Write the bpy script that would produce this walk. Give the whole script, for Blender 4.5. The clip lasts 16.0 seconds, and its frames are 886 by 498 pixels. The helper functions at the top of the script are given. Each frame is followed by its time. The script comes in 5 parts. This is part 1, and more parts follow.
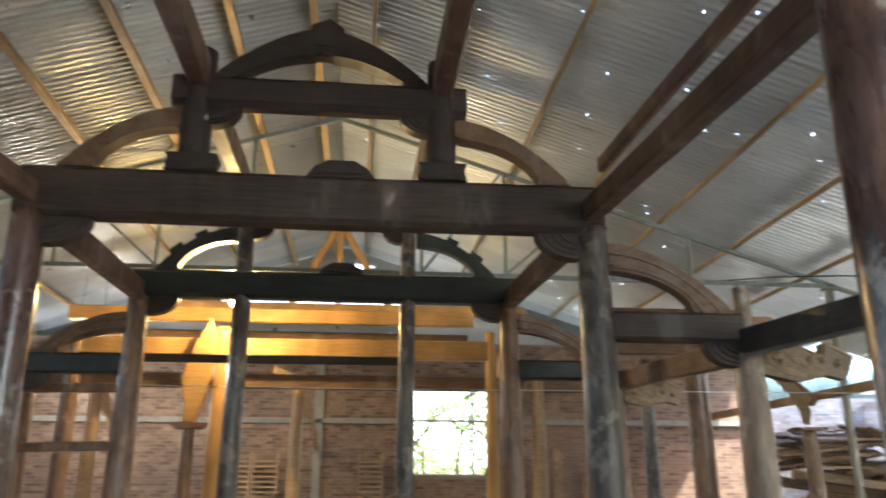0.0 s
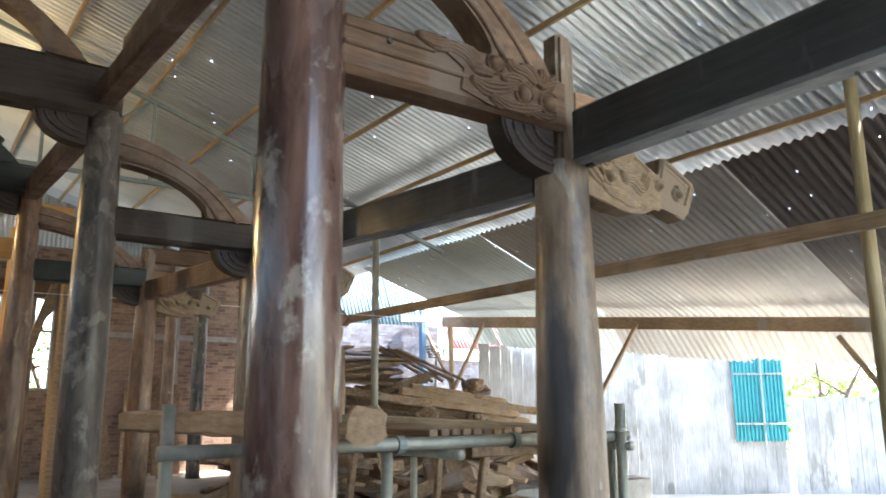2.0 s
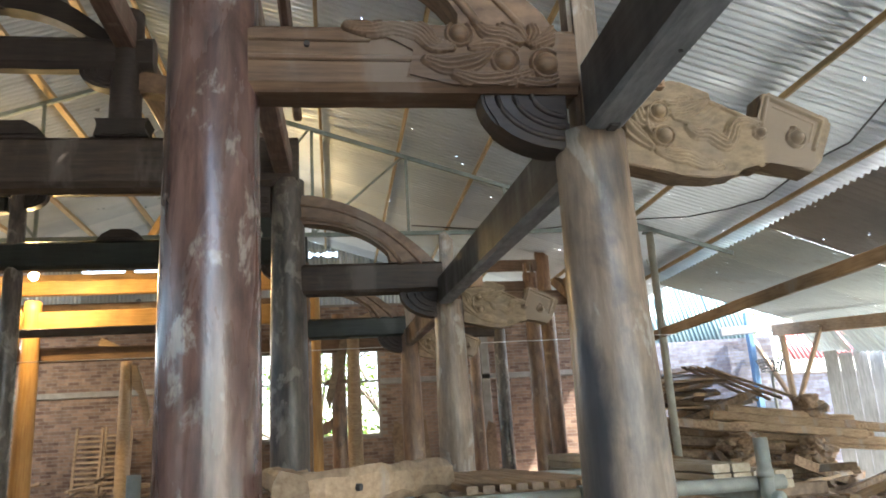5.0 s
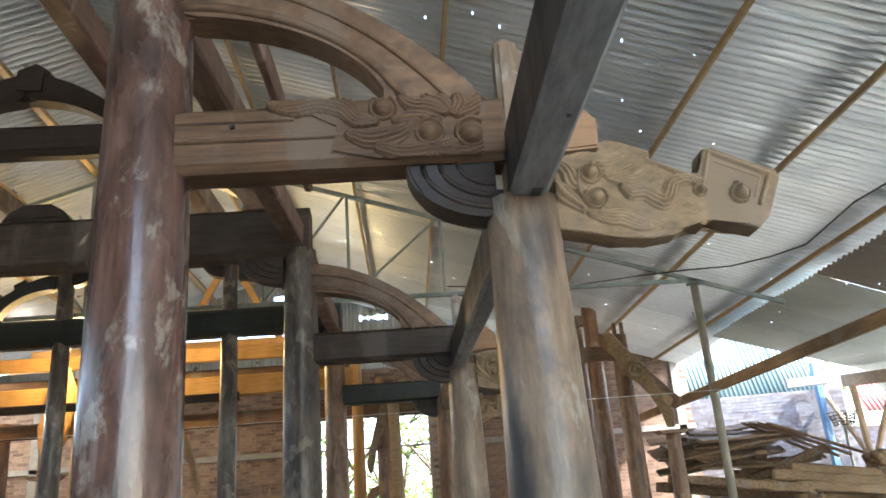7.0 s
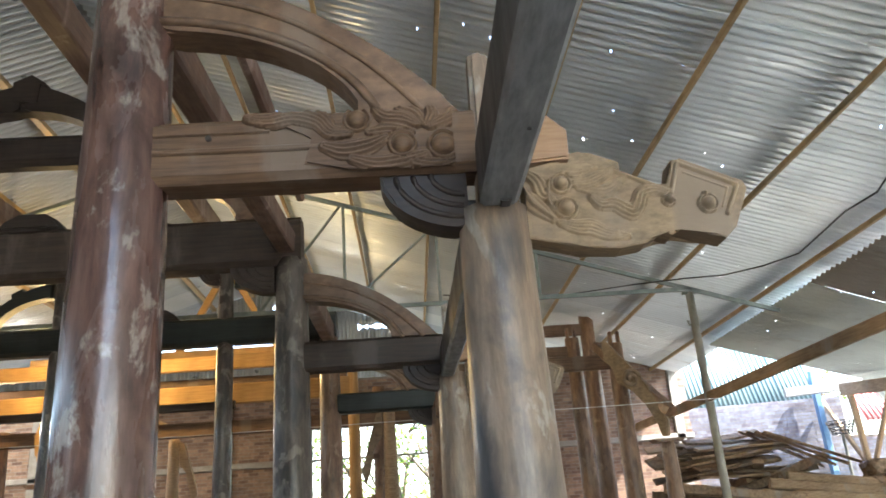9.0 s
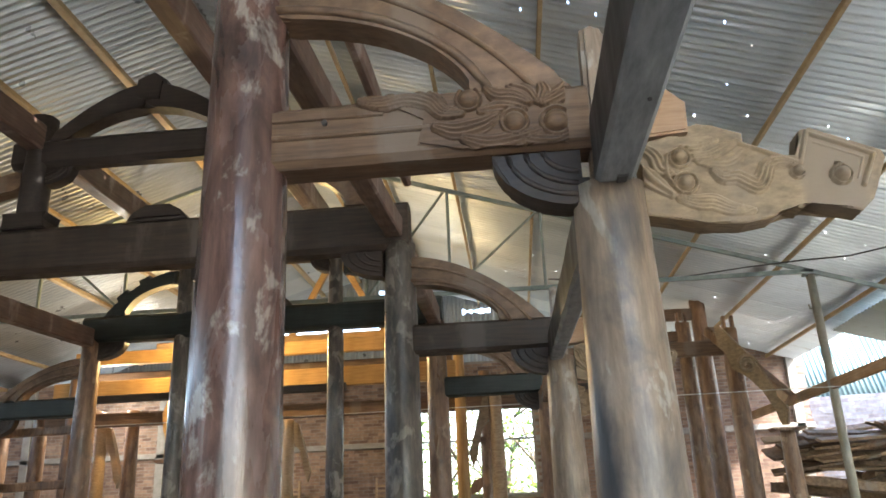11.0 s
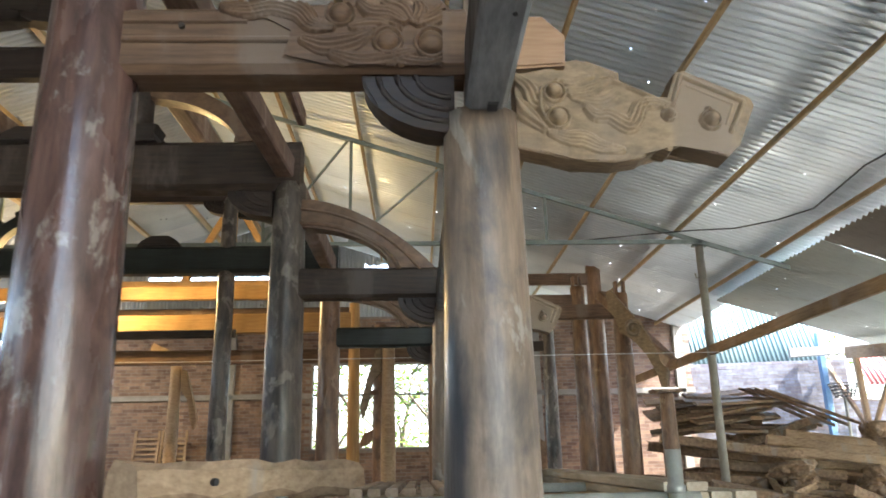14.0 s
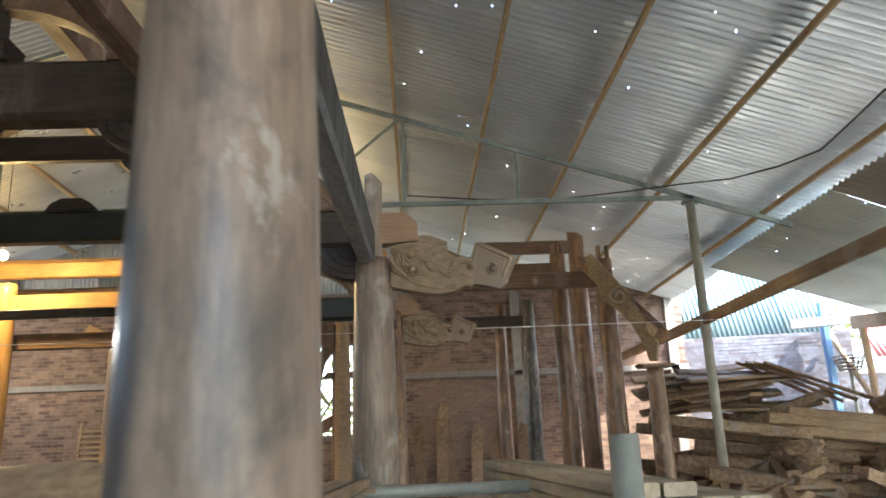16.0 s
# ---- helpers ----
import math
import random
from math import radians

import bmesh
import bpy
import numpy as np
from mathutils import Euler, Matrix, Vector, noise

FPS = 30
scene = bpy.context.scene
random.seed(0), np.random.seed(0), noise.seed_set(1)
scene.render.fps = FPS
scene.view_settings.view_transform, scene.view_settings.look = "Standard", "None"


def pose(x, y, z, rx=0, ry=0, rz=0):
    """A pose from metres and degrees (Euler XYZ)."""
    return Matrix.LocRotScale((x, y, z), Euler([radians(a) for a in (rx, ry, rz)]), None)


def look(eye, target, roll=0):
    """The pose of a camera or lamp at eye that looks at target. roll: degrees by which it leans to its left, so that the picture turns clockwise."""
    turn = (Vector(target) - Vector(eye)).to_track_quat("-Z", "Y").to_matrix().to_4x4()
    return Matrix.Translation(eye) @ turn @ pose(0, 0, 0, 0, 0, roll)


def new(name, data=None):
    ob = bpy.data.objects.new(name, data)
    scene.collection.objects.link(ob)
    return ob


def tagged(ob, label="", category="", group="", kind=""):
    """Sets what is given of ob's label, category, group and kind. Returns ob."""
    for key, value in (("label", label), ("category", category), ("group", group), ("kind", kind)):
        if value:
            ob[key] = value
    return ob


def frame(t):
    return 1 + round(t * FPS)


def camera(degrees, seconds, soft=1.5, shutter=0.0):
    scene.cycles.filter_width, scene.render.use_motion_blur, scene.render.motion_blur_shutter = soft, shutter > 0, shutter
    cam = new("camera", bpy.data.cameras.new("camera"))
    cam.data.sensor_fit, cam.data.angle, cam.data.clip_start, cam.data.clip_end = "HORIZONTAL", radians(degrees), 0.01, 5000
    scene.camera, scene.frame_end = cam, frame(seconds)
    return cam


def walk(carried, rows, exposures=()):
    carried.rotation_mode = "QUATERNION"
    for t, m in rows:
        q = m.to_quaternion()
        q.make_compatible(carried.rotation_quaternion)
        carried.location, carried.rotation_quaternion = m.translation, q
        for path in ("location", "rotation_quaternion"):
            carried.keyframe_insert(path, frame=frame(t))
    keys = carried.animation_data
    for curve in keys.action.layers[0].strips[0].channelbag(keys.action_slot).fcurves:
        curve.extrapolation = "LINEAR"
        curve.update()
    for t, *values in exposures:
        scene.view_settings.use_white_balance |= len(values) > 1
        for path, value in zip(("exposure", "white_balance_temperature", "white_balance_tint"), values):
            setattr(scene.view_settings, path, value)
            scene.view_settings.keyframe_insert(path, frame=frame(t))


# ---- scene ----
cam = camera(60.1, 16.0, soft=1.7, shutter=0.4)
METRES, EYE, TILT, LEAN, TURN = 5.4, 1.5, 0.0, 0.0, -6.2
ROWS = [
    (0.0, 0.0, 0.0, 0.0, 0.02, 17.44, 0.07),
    (0.5, 0.0184, 0.0066, -0.0086, -9.75, 16.12, 0.28),
    (1.0, 0.0627, 0.0188, -0.0141, -18.59, 14.21, 0.05),
    (1.5, 0.1229, 0.0165, -0.0196, -25.68, 12.62, 0.03),
    (2.0, 0.1679, 0.0185, -0.0225, -29.39, 11.7, 0.41),
    (2.5, 0.2291, 0.0332, -0.0232, -28.92, 11.1, 1.2),
    (3.0, 0.2771, 0.0427, -0.0178, -25.15, 11.01, 2.21),
    (3.5, 0.3279, 0.0486, -0.0212, -17.5, 11.21, 2.64),
    (4.0, 0.4103, 0.0405, -0.0189, -9.89, 11.58, 2.69),
    (4.5, 0.4592, 0.0337, -0.015, -4.76, 12.57, 2.93),
    (5.0, 0.4831, 0.0499, -0.0121, -1.56, 14.5, 3.36),
    (7.5, 0.6029, 0.0549, -0.0056, 4.25, 19.44, 4.15),
    (8.0, 0.6113, 0.0511, -0.0083, 3.47, 19.56, 4.23),
    (8.5, 0.6102, 0.0474, -0.009, 3.3, 19.68, 4.2),
    (9.0, 0.6083, 0.0487, -0.0102, 4.3, 19.79, 4.07),
    (9.5, 0.6052, 0.0509, -0.0113, 6.9, 19.69, 3.75),
    (10.0, 0.5985, 0.0502, -0.0116, 10.4, 19.57, 3.35),
    (12.5, 0.6021, 0.0542, -0.0172, 12.03, 18.41, 1.96),
    (13.0, 0.6089, 0.0571, -0.0187, 9.09, 17.95, 1.59),
    (13.5, 0.6189, 0.0653, -0.0251, 6.25, 17.04, 1.35),
    (14.0, 0.6287, 0.0872, -0.0297, 4.45, 16.02, 1.1),
    (14.5, 0.6314, 0.1473, -0.034, 3.0, 15.19, 1.15),
    (15.0, 0.6361, 0.2121, -0.0293, 2.09, 14.73, 1.58),
    (15.5, 0.6651, 0.2825, -0.0299, 2.47, 14.75, 1.93),
    (16.0, 0.7031, 0.3635, -0.0242, 4.37, 15.0, 2.2),
]
EXPOSURES = [(0.0, 3.92), (0.5, 4.15), (1.0, 4.05), (2.5, 3.93), (5.0, 3.95), (9.0, 3.97), (12.5, 4.12), (14.0, 3.97), (16.0, 3.85)]
walk(cam, [(t, pose(0, 0, EYE, TILT, LEAN, TURN) @ pose(METRES * x, METRES * y, METRES * z, 90 + pitch, roll, yaw)) for t, x, y, z, yaw, pitch, roll in ROWS], EXPOSURES)


# ---- light ----
SUN_ELEV, SUN_AZ = 52.0, 112.0       # degrees; azimuth measured from +y towards +x
world = bpy.data.worlds.new("sky")
scene.world = world
world.use_nodes = True
wn = world.node_tree
bg = wn.nodes["Background"]
sky = wn.nodes.new("ShaderNodeTexSky")
sky.sky_type = "NISHITA"
sky.sun_disc = False
sky.sun_elevation, sky.sun_rotation = radians(SUN_ELEV), radians(SUN_AZ)
sky.air_density, sky.dust_density = 1.0, 2.5
wn.links.new(sky.outputs[0], bg.inputs[0])
bg.inputs[1].default_value = 0.13
sun_data = bpy.data.lights.new("sun", "SUN")
sun_data.energy, sun_data.angle, sun_data.color = 2.5, radians(0.6), (1.0, 0.95, 0.87)
sun = new("sun", sun_data)
az, el = radians(SUN_AZ), radians(SUN_ELEV)
sun.matrix_world = look((40 * math.sin(az) * math.cos(el), 40 * math.cos(az) * math.cos(el), 40 * math.sin(el)), (0, 0, 0))
scene.view_settings.use_white_balance = True
scene.view_settings.white_balance_temperature, scene.view_settings.white_balance_tint = 6550, 9


def point_lamp(name, at, power, colour, size=0.04):
    d = bpy.data.lights.new(name, "POINT")
    d.energy, d.color, d.shadow_soft_size = power, colour, size
    o = new(name, d)
    o.location = at
    return o


# ---- materials ----
def material(name, rough=0.6, metal=0.0):
    m = bpy.data.materials.new(name)
    m.use_nodes = True
    b = m.node_tree.nodes["Principled BSDF"]
    b.inputs["Roughness"].default_value = rough
    b.inputs["Metallic"].default_value = metal
    return m, m.node_tree, b


def noise_node(nt, scale, detail=4.0, stretch=(1, 1, 1), rough=0.55, coords="Object"):
    tc = nt.nodes.new("ShaderNodeTexCoord")
    mp = nt.nodes.new("ShaderNodeMapping")
    mp.inputs["Scale"].default_value = stretch
    n = nt.nodes.new("ShaderNodeTexNoise")
    n.inputs["Scale"].default_value, n.inputs["Detail"].default_value, n.inputs["Roughness"].default_value = scale, detail, rough
    nt.links.new(tc.outputs[coords], mp.inputs[0])
    nt.links.new(mp.outputs[0], n.inputs["Vector"])
    return n.outputs["Fac"]


def ramp(nt, fac, stops):
    r = nt.nodes.new("ShaderNodeValToRGB")
    el = r.color_ramp.elements
    while len(el) < len(stops):
        el.new(0.5)
    for e, (p, c) in zip(el, stops):
        e.position, e.color = p, (*c, 1) if len(c) == 3 else c
    nt.links.new(fac, r.inputs[0])
    return r.outputs[0]


def mixc(nt, fac, a, b, mode="MIX"):
    m = nt.nodes.new("ShaderNodeMix")
    m.data_type, m.blend_type = "RGBA", mode
    for sock, v in ((m.inputs[0], fac), (m.inputs[6], a), (m.inputs[7], b)):
        if isinstance(v, (int, float)):
            sock.default_value = v
        elif isinstance(v, tuple):
            sock.default_value = (*v, 1)
        else:
            nt.links.new(v, sock)
    return m.outputs[2]


def bump(nt, b, height, strength, dist):
    n = nt.nodes.new("ShaderNodeBump")
    n.inputs["Strength"].default_value, n.inputs["Distance"].default_value = strength, dist
    nt.links.new(height, n.inputs["Height"])
    nt.links.new(n.outputs[0], b.inputs["Normal"])


def random_tint(nt, colour, amount):
    info = nt.nodes.new("ShaderNodeObjectInfo")
    hsv = nt.nodes.new("ShaderNodeHueSaturation")
    mr = nt.nodes.new("ShaderNodeMapRange")
    mr.inputs[3].default_value, mr.inputs[4].default_value = 1 - amount, 1 + amount
    nt.links.new(info.outputs["Random"], mr.inputs[0])
    nt.links.new(mr.outputs[0], hsv.inputs["Value"])
    nt.links.new(colour, hsv.inputs["Color"])
    return hsv.outputs[0]


def muted(c):
    return (c[0] * 1.0, c[1] * 0.99, c[2] * 0.93)


def wood(name, dark, light, patch=None, patch_at=0.58, rough=0.55, stretch=(14, 14, 0.9), grain=3.0, relief=0.25, tint=0.12):
    """Timber with grain along one axis, blotches and an optional grey patch colour."""
    m, nt, b = material(name, rough)
    dark, light = muted(dark), muted(light)
    g = noise_node(nt, grain, 7, stretch, 0.65)
    big = noise_node(nt, 1.3, 3, (1, 1, 0.6))
    col = ramp(nt, g, [(0.3, dark), (0.7, light)])
    col = mixc(nt, 1.0, col, ramp(nt, big, [(0.3, (0.62,) * 3), (0.7, (1.2,) * 3)]), "MULTIPLY")
    if patch:
        p = noise_node(nt, 2.2, 6, (1, 1, 0.35), 0.6)
        col = mixc(nt, ramp(nt, p, [(patch_at - 0.03, (0, 0, 0)), (patch_at + 0.05, (1, 1, 1))]), col, patch)
    nt.links.new(random_tint(nt, col, tint), b.inputs["Base Color"])
    rr = ramp(nt, noise_node(nt, 6, 4, (1, 1, 0.3)), [(0.3, (rough - 0.12,) * 3), (0.7, (rough + 0.15,) * 3)])
    nt.links.new(rr, b.inputs["Roughness"])
    bump(nt, b, g, relief, 0.004)
    return m


def column_wood(name, dark, light, patch, stain, rough, patch_at=0.57, stain_at=0.56, damp=None):
    """Hand-planed log: long soft streaks, worn pale patches, dark stains, small knots and a dull polish."""
    m, nt, b = material(name, rough)
    dark, light, patch = muted(dark), muted(light), muted(patch)
    info = nt.nodes.new("ShaderNodeObjectInfo")
    tc = nt.nodes.new("ShaderNodeTexCoord")
    add = nt.nodes.new("ShaderNodeVectorMath")
    add.operation = "MULTIPLY_ADD"
    add.inputs[1].default_value = (1, 1, 1)
    cmb = nt.nodes.new("ShaderNodeCombineXYZ")
    mul = nt.nodes.new("ShaderNodeMath")
    mul.operation = "MULTIPLY"
    mul.inputs[1].default_value = 40
    nt.links.new(info.outputs["Random"], mul.inputs[0])
    nt.links.new(mul.outputs[0], cmb.inputs[2])
    nt.links.new(tc.outputs["Object"], add.inputs[0])
    nt.links.new(cmb.outputs[0], add.inputs[2])

    def tex(scale, stretch, detail=5, rgh=0.6):
        mp = nt.nodes.new("ShaderNodeMapping")
        mp.inputs["Scale"].default_value = stretch
        n = nt.nodes.new("ShaderNodeTexNoise")
        n.inputs["Scale"].default_value, n.inputs["Detail"].default_value, n.inputs["Roughness"].default_value = scale, detail, rgh
        n.inputs["Distortion"].default_value = 0.4
        nt.links.new(add.outputs[0], mp.inputs[0])
        nt.links.new(mp.outputs[0], n.inputs["Vector"])
        return n.outputs["Fac"]

    streak = tex(4, (2.4, 2.4, 0.6), 9, 0.7)
    col = ramp(nt, streak, [(0.36, dark), (0.64, light)])
    col = mixc(nt, ramp(nt, tex(4.2, (1.3, 1.3, 0.8), 8, 0.62), [(patch_at - 0.02, (0, 0, 0)), (patch_at + 0.03, (0.75,) * 3)]), col, patch)
    col = mixc(nt, ramp(nt, tex(2.0, (1.5, 1.5, 0.85), 8, 0.6), [(stain_at, (0, 0, 0)), (stain_at + 0.12, (0.85,) * 3)]), col, stain)
    if damp:
        centre, size, tone = damp
        sub = nt.nodes.new("ShaderNodeMapping")
        sub.vector_type = "TEXTURE"
        sub.inputs["Location"].default_value, sub.inputs["Scale"].default_value = centre, size
        ln = nt.nodes.new("ShaderNodeVectorMath")
        ln.operation = "LENGTH"
        ad = nt.nodes.new("ShaderNodeMath")
        ad.operation = "ADD"
        nt.links.new(tc.outputs["Object"], sub.inputs[0])
        nt.links.new(sub.outputs[0], ln.inputs[0])
        nt.links.new(ln.outputs["Value"], ad.inputs[0])
        nt.links.new(tex(5, (1, 1, 0.5), 6, 0.65), ad.inputs[1])
        r = nt.nodes.new("ShaderNodeMapRange")
        r.inputs[1].default_value, r.inputs[2].default_value, r.inputs[3].default_value, r.inputs[4].default_value = 1.15, 1.6, 0.9, 0.0
        nt.links.new(ad.outputs[0], r.inputs[0])
        col = mixc(nt, r.outputs[0], col, tone)
    fine = tex(45, (1, 1, 0.12), 3, 0.5)
    col = mixc(nt, 1.0, col, ramp(nt, fine, [(0.3, (0.8,) * 3), (0.7, (1.15,) * 3)]), "MULTIPLY")
    vo = nt.nodes.new("ShaderNodeTexVoronoi")
    vo.inputs["Scale"].default_value = 5.5
    mp = nt.nodes.new("ShaderNodeMapping")
    mp.inputs["Scale"].default_value = (1, 1, 0.55)
    nt.links.new(add.outputs[0], mp.inputs[0])
    nt.links.new(mp.outputs[0], vo.inputs["Vector"])
    knots = ramp(nt, vo.outputs["Distance"], [(0.02, (1, 1, 1)), (0.04, (0, 0, 0))])
    col = mixc(nt, knots, col, tuple(c * 0.35 for c in dark))
    nt.links.new(col, b.inputs["Base Color"])
    nt.links.new(ramp(nt, tex(4, (1.5, 1.5, 0.4)), [(0.35, (max(0.12, rough - 0.15),) * 3), (0.7, (rough + 0.2,) * 3)]), b.inputs["Roughness"])
    b.inputs["Coat Weight"].default_value = max(0.0, 0.55 - rough)
    b.inputs["Coat Roughness"].default_value = 0.16
    bump(nt, b, mixc(nt, 0.5, streak, fine), 0.5, 0.008)
    return m


UP, ACROSS, ALONG = (14, 14, 0.9), (0.9, 14, 14), (14, 0.9, 14)
M = {}
M["column_red"] = column_wood("polished_red_brown_column", (0.055, 0.029, 0.025), (0.17, 0.098, 0.083), (0.34, 0.30, 0.275), (0.035, 0.022, 0.02), 0.24, 0.59)
M["column_grey"] = column_wood("weathered_grey_brown_column", (0.16, 0.115, 0.085), (0.30, 0.225, 0.172), (0.37, 0.335, 0.30), (0.045, 0.044, 0.046), 0.46, 0.61, 0.57)
M["column_damp"] = column_wood("damp_stained_grey_brown_column", (0.16, 0.115, 0.085), (0.30, 0.225, 0.172), (0.37, 0.335, 0.30), (0.045, 0.044, 0.046), 0.46, 0.61, 0.57, ((-0.155, -0.05, 1.40), (0.12, 0.12, 0.60), (0.03, 0.032, 0.036)))
M["column_dark"] = column_wood("dark_stained_column", (0.045, 0.037, 0.033), (0.14, 0.115, 0.098), (0.24, 0.21, 0.19), (0.025, 0.024, 0.024), 0.42)
M["column_fresh"] = column_wood("fresh_brown_post", (0.11, 0.06, 0.037), (0.26, 0.15, 0.09), (0.32, 0.22, 0.15), (0.07, 0.042, 0.03), 0.42, 0.62)
M["beam_brown"] = wood("brown_beam", (0.07, 0.040, 0.024), (0.20, 0.118, 0.07), (0.17, 0.12, 0.085), 0.62, 0.62, ACROSS, 3.0, 0.45)
M["fresh_cut"] = wood("fresh_cut_timber", (0.25, 0.14, 0.08), (0.40, 0.25, 0.155), None, 0.6, 0.6, ACROSS)
M["beam_old"] = wood("old_brown_beam", (0.022, 0.016, 0.013), (0.075, 0.050, 0.037), (0.10, 0.08, 0.066), 0.62, 0.62, ACROSS)
M["beam_brown_y"] = wood("red_brown_purlin", (0.085, 0.05, 0.037), (0.21, 0.13, 0.10), (0.29, 0.225, 0.195), 0.6, 0.5, ALONG)
M["beam_dark"] = wood("black_brown_beam", (0.020, 0.015, 0.013), (0.055, 0.038, 0.031), None, 0.6, 0.55, ACROSS)
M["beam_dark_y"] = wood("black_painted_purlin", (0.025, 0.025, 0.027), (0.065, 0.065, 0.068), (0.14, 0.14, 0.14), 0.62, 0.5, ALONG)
def grey_underside(m, under):
    """Mixes a lighter mottled grey into the faces of a beam that point down."""
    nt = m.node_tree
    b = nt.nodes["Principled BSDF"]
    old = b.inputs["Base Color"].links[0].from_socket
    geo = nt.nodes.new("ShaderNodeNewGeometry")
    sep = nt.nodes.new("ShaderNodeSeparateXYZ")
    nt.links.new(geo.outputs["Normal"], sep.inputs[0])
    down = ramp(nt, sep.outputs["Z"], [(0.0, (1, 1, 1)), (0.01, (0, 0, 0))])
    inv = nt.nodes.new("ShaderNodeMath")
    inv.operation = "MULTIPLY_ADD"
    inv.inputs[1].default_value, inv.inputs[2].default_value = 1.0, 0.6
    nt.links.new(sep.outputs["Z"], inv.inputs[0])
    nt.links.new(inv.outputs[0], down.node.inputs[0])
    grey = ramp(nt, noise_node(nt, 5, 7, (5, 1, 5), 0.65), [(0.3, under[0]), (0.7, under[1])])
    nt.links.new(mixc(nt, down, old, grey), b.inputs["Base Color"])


grey_underside(M["beam_dark_y"], ((0.11, 0.115, 0.12), (0.27, 0.28, 0.285)))
M["beam_green"] = wood("dark_green_beam", (0.011, 0.017, 0.017), (0.03, 0.04, 0.038), None, 0.6, 0.5, ACROSS)
M["carved"] = wood("carved_tan_wood", (0.16, 0.11, 0.066), (0.39, 0.28, 0.175), (0.24, 0.175, 0.115), 0.58, 0.62, (3, 14, 6), 4, 0.5)
M["arch"] = wood("brown_arch_wood", (0.075, 0.045, 0.029), (0.22, 0.135, 0.085), (0.17, 0.12, 0.085), 0.6, 0.5, (3, 14, 5), 3, 0.4)
M["raw"] = wood("raw_pale_timber", (0.27, 0.175, 0.105), (0.50, 0.36, 0.24), (0.36, 0.30, 0.24), 0.62, 0.65, ACROSS)
M["raw_y"] = wood("raw_pale_timber_lengthwise", (0.27, 0.175, 0.105), (0.50, 0.36, 0.24), (0.36, 0.30, 0.24), 0.62, 0.65, ALONG)
M["pale"] = wood("fresh_pale_plank", (0.40, 0.31, 0.21), (0.60, 0.50, 0.37), None, 0.6, 0.65, ALONG)
M["honey"] = wood("honey_timber", (0.36, 0.19, 0.065), (0.55, 0.33, 0.13), None, 0.6, 0.5, ACROSS)
M["honey_up"] = wood("honey_post_timber", (0.36, 0.19, 0.065), (0.55, 0.33, 0.13), None, 0.6, 0.5, UP)
M["scrap"] = wood("scrap_timber", (0.14, 0.09, 0.058), (0.38, 0.26, 0.17), (0.25, 0.205, 0.17), 0.6, 0.7, (6, 6, 6), 3, 0.4, 0.3)
M["bamboo"] = wood("weathered_bamboo", (0.30, 0.23, 0.12), (0.46, 0.38, 0.24), None, 0.6, 0.45, UP)


def metal_sheet(name, base, base2, rust, holes=True, rough=0.42, metal=0.4):
    m, nt, b = material(name, rough, metal)
    col = ramp(nt, noise_node(nt, 0.7, 5), [(0.3, base), (0.7, base2)])
    st = noise_node(nt, 1.6, 7, (0.5, 2.5, 1), 0.7)
    col = mixc(nt, ramp(nt, st, [(0.58, (0, 0, 0)), (0.75, (0.6,) * 3)]), col, rust)
    isl = nt.nodes.new("ShaderNodeNewGeometry")
    col = mixc(nt, 1.0, col, ramp(nt, isl.outputs["Random Per Island"], [(0, (0.82, 0.84, 0.86)), (1, (1.1, 1.08, 1.05))]), "MULTIPLY")
    nt.links.new(col, b.inputs["Base Color"])
    nt.links.new(ramp(nt, noise_node(nt, 2.5, 4), [(0.3, (rough - 0.08,) * 3), (0.7, (rough + 0.2,) * 3)]), b.inputs["Roughness"])
    if holes:
        tc = nt.nodes.new("ShaderNodeTexCoord")
        v = nt.nodes.new("ShaderNodeTexVoronoi")
        v.voronoi_dimensions = "2D"
        v.inputs["Scale"].default_value = 1.35
        nt.links.new(tc.outputs["Object"], v.inputs["Vector"])
        lt = nt.nodes.new("ShaderNodeMath")
        lt.operation = "LESS_THAN"
        lt.inputs[1].default_value = 0.014
        nt.links.new(v.outputs["Distance"], lt.inputs[0])
        tr = nt.nodes.new("ShaderNodeBsdfTransparent")
        mx = nt.nodes.new("ShaderNodeMixShader")
        nt.links.new(lt.outputs[0], mx.inputs[0])
        nt.links.new(b.outputs[0], mx.inputs[1])
        nt.links.new(tr.outputs[0], mx.inputs[2])
        nt.links.new(mx.outputs[0], nt.nodes["Material Output"].inputs["Surface"])
    return m


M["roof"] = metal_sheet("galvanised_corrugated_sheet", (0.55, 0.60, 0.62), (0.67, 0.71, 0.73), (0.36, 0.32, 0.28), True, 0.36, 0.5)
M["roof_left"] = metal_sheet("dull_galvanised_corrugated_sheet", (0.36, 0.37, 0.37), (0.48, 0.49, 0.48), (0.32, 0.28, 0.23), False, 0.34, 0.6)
M["roof_low"] = metal_sheet("dusty_corrugated_sheet", (0.40, 0.38, 0.36), (0.50, 0.48, 0.45), (0.32, 0.25, 0.19))
M["roof_teal"] = metal_sheet("blue_grey_corrugated_sheet", (0.52, 0.60, 0.62), (0.64, 0.72, 0.74), (0.42, 0.40, 0.37), True, 0.5, 0.2)
M["roof_old"] = metal_sheet("old_dark_corrugated_sheet", (0.13, 0.11, 0.10), (0.20, 0.17, 0.155), (0.12, 0.08, 0.06))
M["sheet_pale"] = metal_sheet("pale_teal_corrugated_sheet", (0.13, 0.20, 0.21), (0.20, 0.28, 0.29), (0.26, 0.26, 0.24), False)
